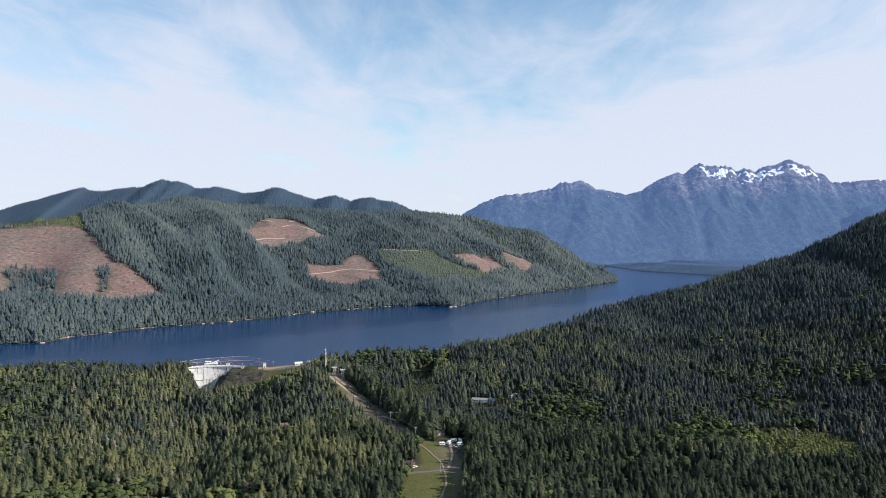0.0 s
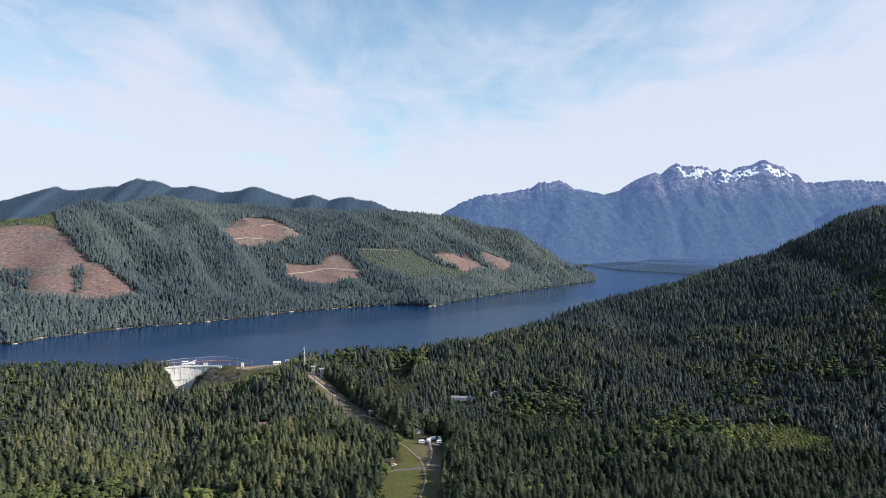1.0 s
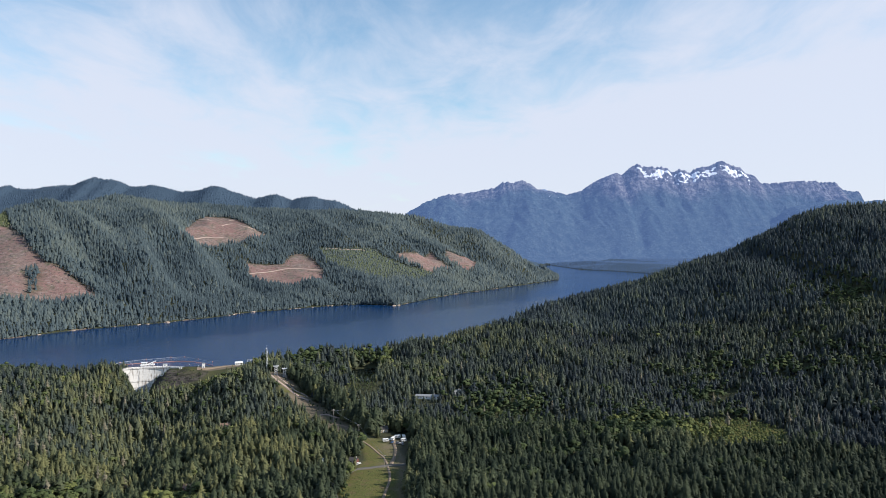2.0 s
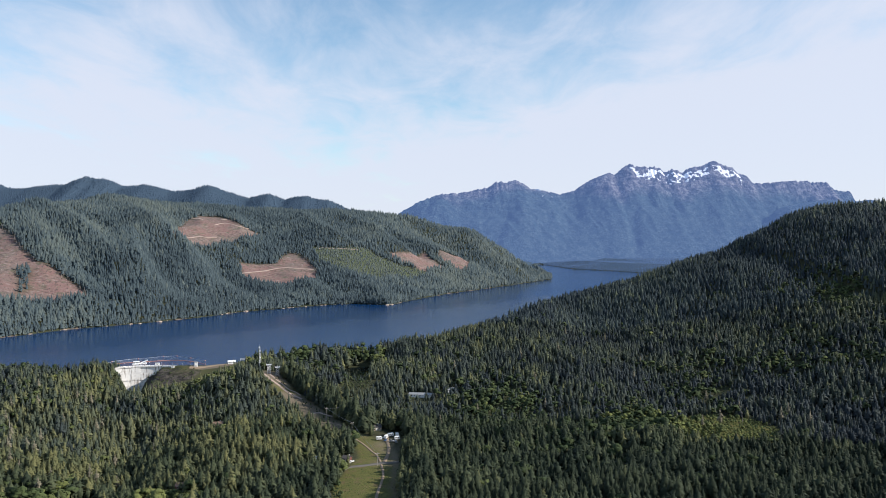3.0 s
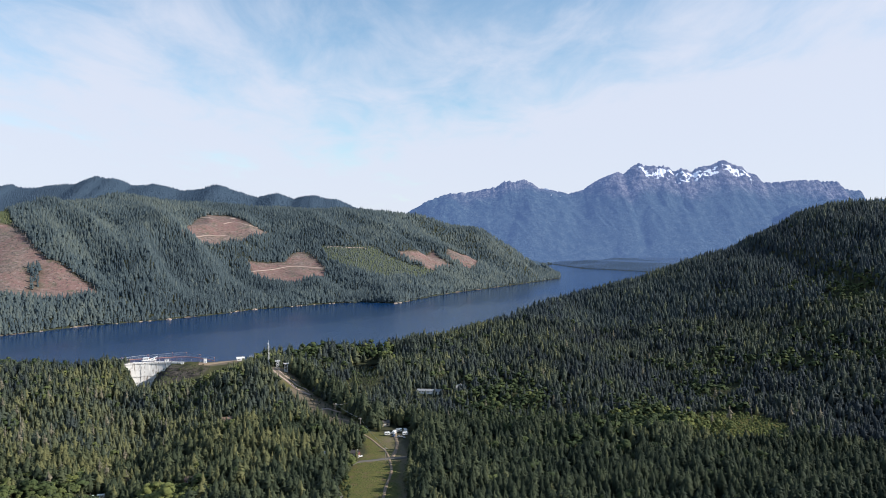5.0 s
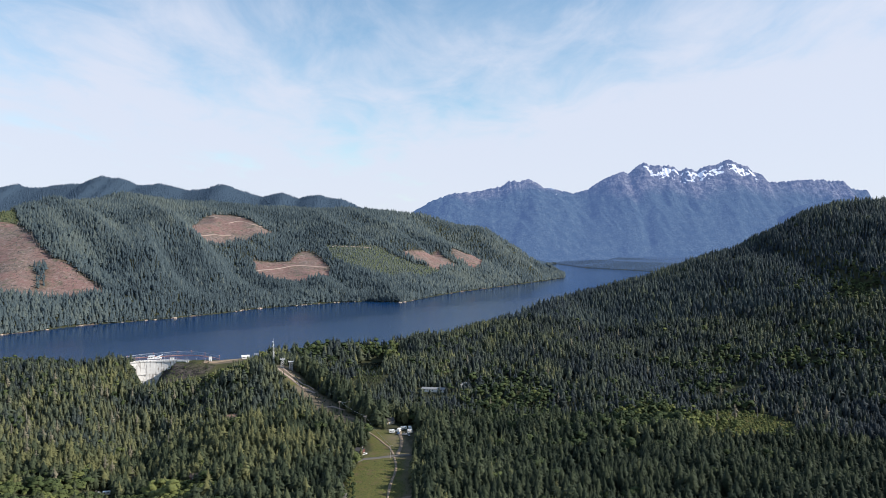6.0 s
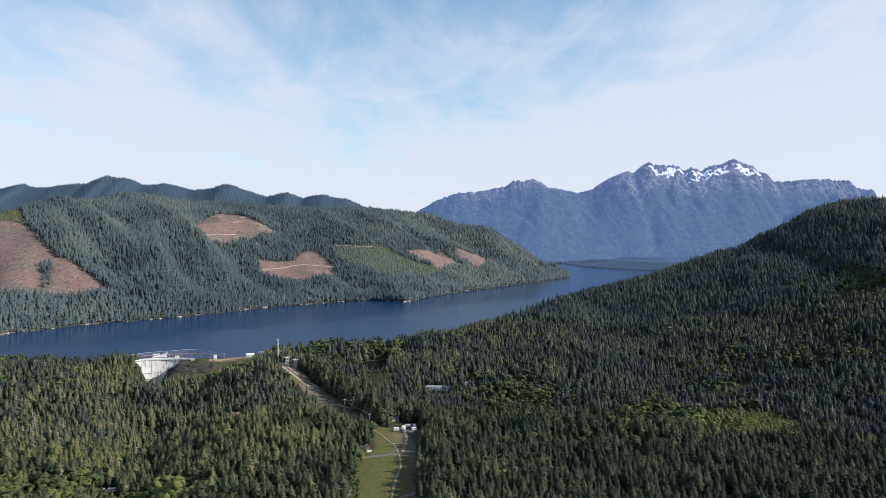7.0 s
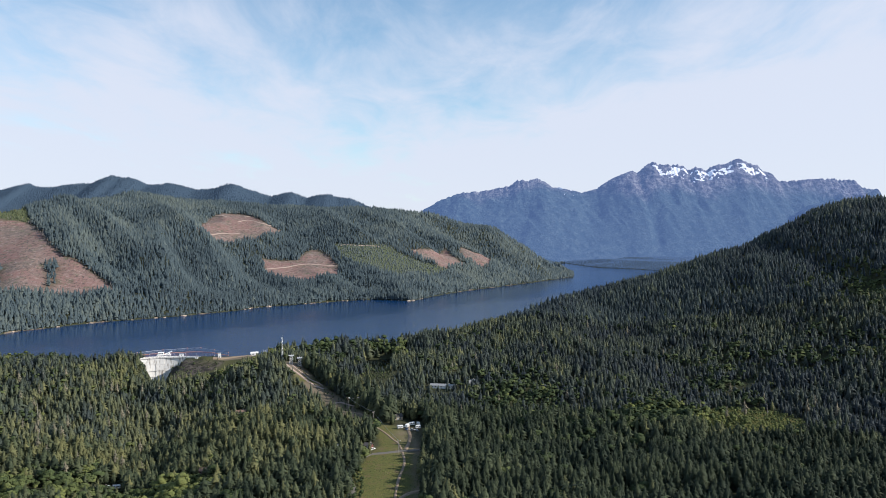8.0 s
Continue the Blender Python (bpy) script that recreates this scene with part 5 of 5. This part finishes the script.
# ------------------------------------------------------------ masts, gantries and poles
def radio_mast(x, y, tall):
    z = ground_at(x, y)
    t = thing("radio_mast", pose(x, y, z), "tall slender grey lattice radio mast with white dishes", "mast")

    def corner(k, h):
        a = 2.094 * k + 0.4
        r = 1.25 - 0.85 * h / tall
        return (r * math.cos(a), r * math.sin(a), h)
    for k in range(3):
        part("leg", bar(fresh(), corner(k, -0.5), corner(k, tall), 0.11, 5, 0.08), steel, t)
    n = 13
    for j in range(n):
        bm = fresh()
        h0, h1 = tall * j / n, tall * (j + 1) / n
        for k in range(3):
            bar(bm, corner(k, h0), corner((k + 1) % 3, h1), 0.07, 4)
            bar(bm, corner(k, h1), corner((k + 1) % 3, h1), 0.07, 4)
        part("brace", bm, steel, t)
    for h, a, r in ((tall - 0.6, -2.0, 0.6), (tall - 4.5, -1.2, 0.65), (tall - 5.6, -2.4, 0.5), (tall - 12, -1.0, 0.55)):
        bm = fresh()
        c, s = math.cos(a), math.sin(a)
        bar(bm, (0.9 * c, 0.9 * s, h), (1.6 * c, 1.6 * s, h), r, 12, r * 0.85)
        part("dish", bm, white_paint, t, "white drum-shaped dish")
    part("whip_antenna", bar(fresh(), (0, 0, tall - 0.3), (0, 0, tall + 3), 0.06, 4), steel, t)


radio_mast(-130, 802, 25)


def lattice_gantry(x, y, turn_deg):
    """A square steel tower with a wide head that carries the line's insulators."""
    t = thing("lattice_pylon", pose(x, y, ground_at(x, y), 0, 0, turn_deg), "short square grey steel pylon with a wide flat head", "pylon", "line pylons")
    tall, w = 8.8, 1.7
    for sx in (-1, 1):
        for sy in (-1, 1):
            part("leg", bar(fresh(), (sx * w, sy * w, -0.5), (sx * w * 0.8, sy * w * 0.8, tall), 0.20, 4, 0.16), steel, t)
    for j in range(4):
        bm = fresh()
        h0, h1 = tall * j / 4, tall * (j + 1) / 4
        f0, f1 = w * (1 - 0.2 * h0 / tall), w * (1 - 0.2 * h1 / tall)
        for s in (-1, 1):
            bar(bm, (-f0, s * f0, h0), (f1, s * f1, h1), 0.09, 4)
            bar(bm, (f0, s * f0, h0), (-f1, s * f1, h1), 0.09, 4)
            bar(bm, (s * f0, -f0, h0), (s * f1, f1, h1), 0.09, 4)
        part("brace", bm, steel, t)
    part("head", box(fresh(), -2.7, 2.7, -1.8, 1.8, tall, tall + 0.6, 0.05), steel, t)
    for px in (-2.4, 0, 2.4):
        part("insulator", bar(fresh(), (px, 0, tall + 0.7), (px, 0, tall + 2.0), 0.16, 6), old_concrete, t)


lattice_gantry(-117.2, 781, 8)
lattice_gantry(-107.9, 778, 8)


def power_pole(x, y, tall, turn_deg, label):
    t = thing("power_pole", pose(x, y, ground_at(x, y), 0, 0, turn_deg), label, "power pole", "line poles")
    part("pole", bar(fresh(), (0, 0, -1), (0, 0, tall), 0.18, 7, 0.13), grey_wood, t)
    part("crossarm", box(fresh(), -1.6, 1.6, -0.12, 0.12, tall - 1.0, tall - 0.75, 0.02), grey_wood, t)
    for px in (-1.4, 0, 1.4):
        part("insulator", bar(fresh(), (px, 0, tall - 0.75), (px, 0, tall - 0.4), 0.09, 6), white_paint, t)


POLES = [(-48.6, 668, 11.5, 30), (-39, 672, 11, 30), (-24, 628, 9, 35), (-2, 540, 10, 15)]
for x, y, tall, a in POLES:
    power_pole(x, y, tall, a, "weathered wooden power pole in the clearing")


def wire(x0, y0, z0, x1, y1, z1, sag):
    pts = [(x0 + (x1 - x0) * u, y0 + (y1 - y0) * u, z0 + (z1 - z0) * u - 4 * sag * u * (1 - u)) for u in [k / 10 for k in range(11)]]
    bm = fresh()
    for a, b in zip(pts[:-1], pts[1:]):
        bar(bm, a, b, 0.05, 3)
    me = bpy.data.meshes.new("power_line")
    bm.to_mesh(me)
    bm.free()
    me.materials.append(steel)
    tagged(new("power_line", me), "thin sagging power line between poles", "cable", "power lines")


for (x0, y0, h0, _), (x1, y1, h1, _) in ((POLES[0], POLES[2]), (POLES[2], POLES[3]), (POLES[0], POLES[1])):
    wire(x0, y0, ground_at(x0, y0) + h0 - 0.4, x1, y1, ground_at(x1, y1) + h1 - 0.4, 1.2)


# ------------------------------------------------------------ houses and vehicles in the valley
house("cabin", -4, 638, 20, 9, 6.5, 2.8, 1.9, tan_boards, dark_roof, "tan wooden house with a dark shingled roof by the clearing")
house("cabin", -25, 553, -25, 6.0, 4.6, 2.5, 1.6, red_boards, dark_roof, "small red wooden house with a dark roof beside the road")
house("cabin", -143, 655, 15, 8, 6, 2.6, 1.8, tan_boards, brown_roof, "wooden house with a brown roof among the trees", lift=0.0)
house("long_building", 43, 742, -13, 26, 8, 2.5, 1.2, white_paint, grey_roof, "long low white building with a grey roof in the forest", 8, category="building")
house("cabin", 74, 756, 10, 7, 5, 2.6, 1.5, white_paint, grey_roof, "small white house behind the long building")
house("cabin", -216, 536, 5, 9, 6, 2.6, 1.7, tan_boards, white_paint, "wooden house with a pale metal roof among the trees")
house("cabin", -141, 529, -15, 7, 5.5, 2.6, 1.8, red_boards, brown_roof, "red-brown wooden house half hidden by trees")
house("shed", -48, 553, 30, 4.5, 3.5, 2.3, 1.0, white_paint, white_paint, "small white shed among the conifers", 1, category="shed")


def camper(x, y, turn_deg, length, label, paint=None):
    """A boxy camper trailer on two wheels."""
    t = thing("camper_trailer", pose(x, y, ground_at(x, y) + 0.2, 0, 0, turn_deg), label, "camper trailer", "campers and cars by the house")
    part("body", box(fresh(), -length / 2, length / 2, -1.25, 1.25, 0.6, 3.0, 0.25), paint or white_paint, t)
    part("roof_vent", box(fresh(), -0.4, 0.4, -0.4, 0.4, 3.0, 3.2, 0.05), silver, t)
    for k in range(2):
        wx = -length / 4 + k * length / 2
        part("window", box(fresh(), wx - 0.6, wx + 0.6, -1.29, 1.29, 1.7, 2.4, 0.03), glass, t)
    part("door", box(fresh(), -0.35, 0.35, -1.31, -1.2, 0.7, 2.6, 0.03), silver, t)
    for s in (-1, 1):
        w = part("wheel", bar(fresh(), (0.3, s * 0.95, 0.35), (0.3, s * 1.27, 0.35), 0.36, 12), rubber, t)
        part("rim", bar(fresh(), (0.3, s * 1.24, 0.35), (0.3, s * 1.30, 0.35), 0.2, 10), silver, w)
    part("hitch", bar(fresh(), (length / 2 - 0.1, 0, 0.55), (length / 2 + 1.1, 0, 0.45), 0.08), steel, t)


def car(x, y, turn_deg, paint, label):
    t = thing("parked_car", pose(x, y, ground_at(x, y) + 0.2, 0, 0, turn_deg), label, "car", "campers and cars by the house")
    part("body", box(fresh(), -2.2, 2.2, -0.88, 0.88, 0.35, 0.95, 0.12), paint, t)
    bm = fresh()
    low4 = [bm.verts.new(p) for p in ((-1.7, -0.8, 0.93), (1.0, -0.8, 0.93), (1.0, 0.8, 0.93), (-1.7, 0.8, 0.93))]
    top4 = [bm.verts.new(p) for p in ((-1.2, -0.66, 1.46), (0.3, -0.66, 1.46), (0.3, 0.66, 1.46), (-1.2, 0.66, 1.46))]
    for k in range(4):
        bm.faces.new((low4[k], low4[(k + 1) % 4], top4[(k + 1) % 4], top4[k]))
    part("glasshouse", bm, glass, t, "dark car windows")
    part("car_roof", box(fresh(), -1.22, 0.32, -0.68, 0.68, 1.45, 1.52, 0.03), paint, t)
    for wx in (-1.4, 1.4):
        for s in (-1, 1):
            w = part("wheel", bar(fresh(), (wx, s * 0.7, 0.33), (wx, s * 0.92, 0.33), 0.33, 12), rubber, t)
            part("rim", bar(fresh(), (wx, s * 0.9, 0.33), (wx, s * 0.94, 0.33), 0.19, 10), silver, w)


camper(-9, 634, 25, 5.0, "white camper trailer beside the tan house")
camper(-1.0, 604, 12, 4.6, "long white camper trailer parked in the yard")
camper(5.0, 609, 70, 4.8, "white camper trailer parked crosswise in the yard")
camper(9.0, 616, 30, 5.2, "large white camper trailer at the trees' edge")
camper(14.0, 606, 15, 4.4, "white camper trailer near the drive")
camper(14.5, 616, 100, 4.6, "white camper trailer parked under the trees")
camper(-210, 546, 10, 5.5, "white camper trailer under the trees")
car(9.5, 600, 10, silver, "silver car parked in the yard")
car(4.5, 602, 70, blue_paint, "dark blue car parked in the yard")
car(13.0, 598, 100, silver, "silver car parked near the campers")
car(1.0, 609, 25, white_paint, "white car parked on the gravel drive")
car(-21.5, 549, 40, white_paint, "white car parked by the red house")


# ------------------------------------------------------------ shore rocks
def boulder(x, y, size, seed):
    r = random.Random(seed)
    bm = fresh()
    bmesh.ops.create_icosphere(bm, subdivisions=2, radius=1)
    for v in bm.verts:
        n = noise.noise(v.co * 1.6 + Vector((seed * 3.1, 0, 0))) * 0.5 + noise.noise(v.co * 4.0 + Vector((0, seed * 1.7, 0))) * 0.2
        v.co *= 1 + n
        v.co.z *= 0.4
    me = bpy.data.meshes.new("shore_rock")
    bm.to_mesh(me)
    bm.free()
    me.materials.append(pale_stone)
    ob = new("shore_rock", me)
    ob.matrix_world = pose(x, y, -0.1 * size, 0, 0, 360 * r.random()) @ Matrix.Diagonal((size, size * 0.7, size, 1))
    tagged(ob, "pale tan rock outcrop at the lake's edge", "rock", "shore rocks")


ROCKS = [(-275, 1523, 8), (-397, 1352, 8), (17, 1636, 9), (28, 1644, 7), (-217, 1578, 5), (-196, 1588, 5), (-437, 1318, 5), (-424, 1328, 5), (-520, 1250, 5),
         (-552, 1200, 4), (-593, 1142, 6), (-604, 1096, 6), (-345, 1422, 5), (-598, 1080, 5), (-122, 1648, 4), (-470, 1296, 5)]
for k, (x, y, s) in enumerate(ROCKS):
    boulder(x, y, 0.8 * s, k + 1)
shore_rng = random.Random(12)
for k in range(44):
    j = shore_rng.randrange(5, 14)
    u = shore_rng.random()
    x, y = (LAKE[j][q] * (1 - u) + LAKE[j + 1][q] * u for q in (0, 1))
    boulder(x + shore_rng.uniform(-3, 3), y + shore_rng.uniform(-3, 3), shore_rng.uniform(1.4, 3.4), k + 30)


# ------------------------------------------------------------ low growth
def low_growth(name, label, kinds, poly, spacing, tall, mat, tint0, part_of=None):
    """Shrubs or young trees inside an outline."""
    px, py = [p[0] for p in poly], [p[1] for p in poly]
    gx2, gy2 = np.meshgrid(np.arange(min(px), max(px), spacing), np.arange(min(py), max(py), spacing))
    x = gx2.ravel() + rng.normal(size=gx2.size) * spacing * 0.3
    y = gy2.ravel() + rng.normal(size=gx2.size) * spacing * 0.3
    keep = patch(x, y, poly, 3, 5) > 0.5
    if part_of is not None:
        keep &= part_of(x, y)
    x, y = x[keep], y[keep]
    t = tall * np.clip(1 + 0.35 * rng.normal(size=len(x)), 0.4, 2.0)
    ob = wood(name, kinds, x, y, height(x, y) - 0.1, t, 1 + 0.2 * rng.random(len(x)), np.clip(tint0 + 0.25 * rng.normal(size=len(x)), 0, 1), rng, mat)
    tagged(ob, label, "shrubs", kind="stuff")


shrub_kinds = [broadleaf(2, 4, rng, 0.62, 0.2) for k in range(4)]
tuft_kinds = [cone_tree(1, 4, rng, 0.6) for k in range(4)]
low_growth("clearing_shrubs", "dense yellow-green shrubs in a forest clearing", shrub_kinds, CLEARING, 2.6, 2.6, leaves, 0.8)
low_growth("clearing_saplings", "light green young broad-leaved trees at the clearing's edge", mid_leaf_kinds, [(196, 636), (226, 656), (262, 640), (290, 612), (296, 588), (262, 578), (226, 606)], 5.0, 7.0, leaves, 0.9)
low_growth("meadow_shrubs", "dark green shrubs along the meadow's edge", shrub_kinds, [(-34, 500), (-26, 508), (-25, 470), (-26, 425), (-34, 425)], 2.8, 2.6, leaves, 0.3)
low_growth("verge_shrubs", "dark green shrubs beside the power line track", shrub_kinds, [(-37, 600), (-30, 606), (-24, 590), (-25, 570), (-30, 562), (-34, 580)], 3.2, 2.4, leaves, 0.35)
low_growth("slope_scrub", "dull green scrub along the power line slope", shrub_kinds, [(-112, 772), (-96, 768), (-50, 690), (-30, 640), (-40, 634), (-70, 690)], 5.0, 1.8, leaves, 0.15)
low_growth("edge_conifers", "tall dense conifers along the shaded edge of the clearing", fine_kinds, [(17, 430), (30, 430), (36, 500), (36, 540), (32, 562), (20, 562), (19, 500)], 4.2, 14, needles, 0.2)
low_growth("yard_conifers", "tall conifers behind the parked campers", near_kinds, [(25, 570), (38, 570), (42, 640), (16, 652), (-14, 652), (-12, 644), (20, 638)], 4.6, 13, needles, 0.35)
low_growth("slope_conifers", "tall conifers along the power line slope", near_kinds, [(-102, 778), (-79, 741), (-55, 700), (-34, 662), (-13, 630), (0, 636), (-18, 668), (-40, 710), (-64, 750), (-90, 788)], 4.4, 16.5, needles, 0.4)
low_growth("gorge_conifers", "conifers clinging to the steep bank beside the dam", mid_kinds, [(-314, 846), (-297, 852), (-285, 838), (-275, 808), (-276, 782), (-304, 786)], 4.3, 10.5, needles, 0.55, lambda x, y: height(x, y) < -1)
low_growth("meadow_tufts", "rank yellow-green grass tufts in the meadow", tuft_kinds, [(-30, 535), (12, 538), (16, 500), (14, 430), (-30, 430)], 1.9, 0.5, leaves, 0.95)
low_growth("young_plantation", "rows of light green young conifers on a felled slope", speck_kinds, YOUNG, 5.0, 5.0, hazy_far_needles, 1.0)
low_growth("brow_plantation", "light green young conifers on the hill's brow", speck_kinds, FRESH, 5.0, 4.0, needles, 0.6)
low_growth("felled_slope_scrub", "sparse low scrub on the felled brown slope", speck_kinds, FELLED["west"], 13.0, 1.6, hazy_far_needles, 0.2, lambda x, y: felled(x, y) > 0.6)
low_growth("gorge_scrub", "low scrub on the rocky gorge side", shrub_kinds, GORGE, 5.0, 2.0, leaves, 0.3)
low_growth("pond_broadleaf", "bright green broad-leaved trees behind the pond", mid_leaf_kinds, [(-44, 880), (-14, 890), (-4, 858), (4, 860), (2, 906), (-44, 902)], 4.6, 11, leaves, 0.6, lambda x, y: ~inside(x, y, POND))
low_growth("pond_shrubs", "light green shrubs round the pond", shrub_kinds, [(-46, 804), (-10, 812), (-8, 760), (-36, 760)], 3.2, 2.2, leaves, 0.4, lambda x, y: ~inside(x, y, POND))


def shore_growth():
    """Low trees and bushes that lean over the water along the far shore."""
    xs, ys = [], []
    for (ax, ay), (bx2, by2) in zip(LAKE[2:22], LAKE[3:23]):
        n = int(math.hypot(bx2 - ax, by2 - ay) * 3)
        u = rng.random(n)
        xs.append(ax + (bx2 - ax) * u + 11 * rng.uniform(-1, 1, n))
        ys.append(ay + (by2 - ay) * u + 11 * rng.uniform(-1, 1, n))
    x, y = np.concatenate(xs), np.concatenate(ys)
    d = lake_distance(x, y)
    keep = (d > 0.3) & (d < 4.5) & (wave_noise(x, y, 70, 74, 2) < 0.4)
    x, y = x[keep], y[keep]
    ob = wood("shore_growth", far_kinds, x, y, height(x, y) - 0.4, 5 + 5 * rng.random(len(x)), np.full(len(x), 1.25), rng.random(len(x)), rng, hazy_far_needles)
    tagged(ob, "low conifers and bushes along the water's edge", "shrubs", kind="stuff")


shore_growth()


def edge_stems():
    """Bare grey stems along the upper edges of the felled slopes."""
    xs, ys = [], []
    for poly in FELLED.values():
        cx, cy = sum(p[0] for p in poly) / len(poly), sum(p[1] for p in poly) / len(poly)
        for k in range(len(poly)):
            (ax, ay), (bx2, by2) = poly[k], poly[(k + 1) % len(poly)]
            n = int(math.hypot(bx2 - ax, by2 - ay) / 5)
            u = rng.random(n)
            px, py = ax + (bx2 - ax) * u, ay + (by2 - ay) * u
            xs.append(px + (cx - px) * 0.02 + 5 * rng.normal(size=n))
            ys.append(py + (cy - py) * 0.02 + 5 * rng.normal(size=n))
    x, y = np.concatenate(xs), np.concatenate(ys)
    keep = (felled(x, y) > 0.15) & (x > -1100)
    x, y = x[keep], y[keep]
    ob = wood("edge_stems", snag_kinds, x, y, height(x, y), 10 + 3 * rng.random(len(x)), np.full(len(x), 1.3), np.full(len(x), 0.5), rng, grey_wood)
    tagged(ob, "bare grey stems standing along the felled edges", "dead trees", kind="stuff")


edge_stems()
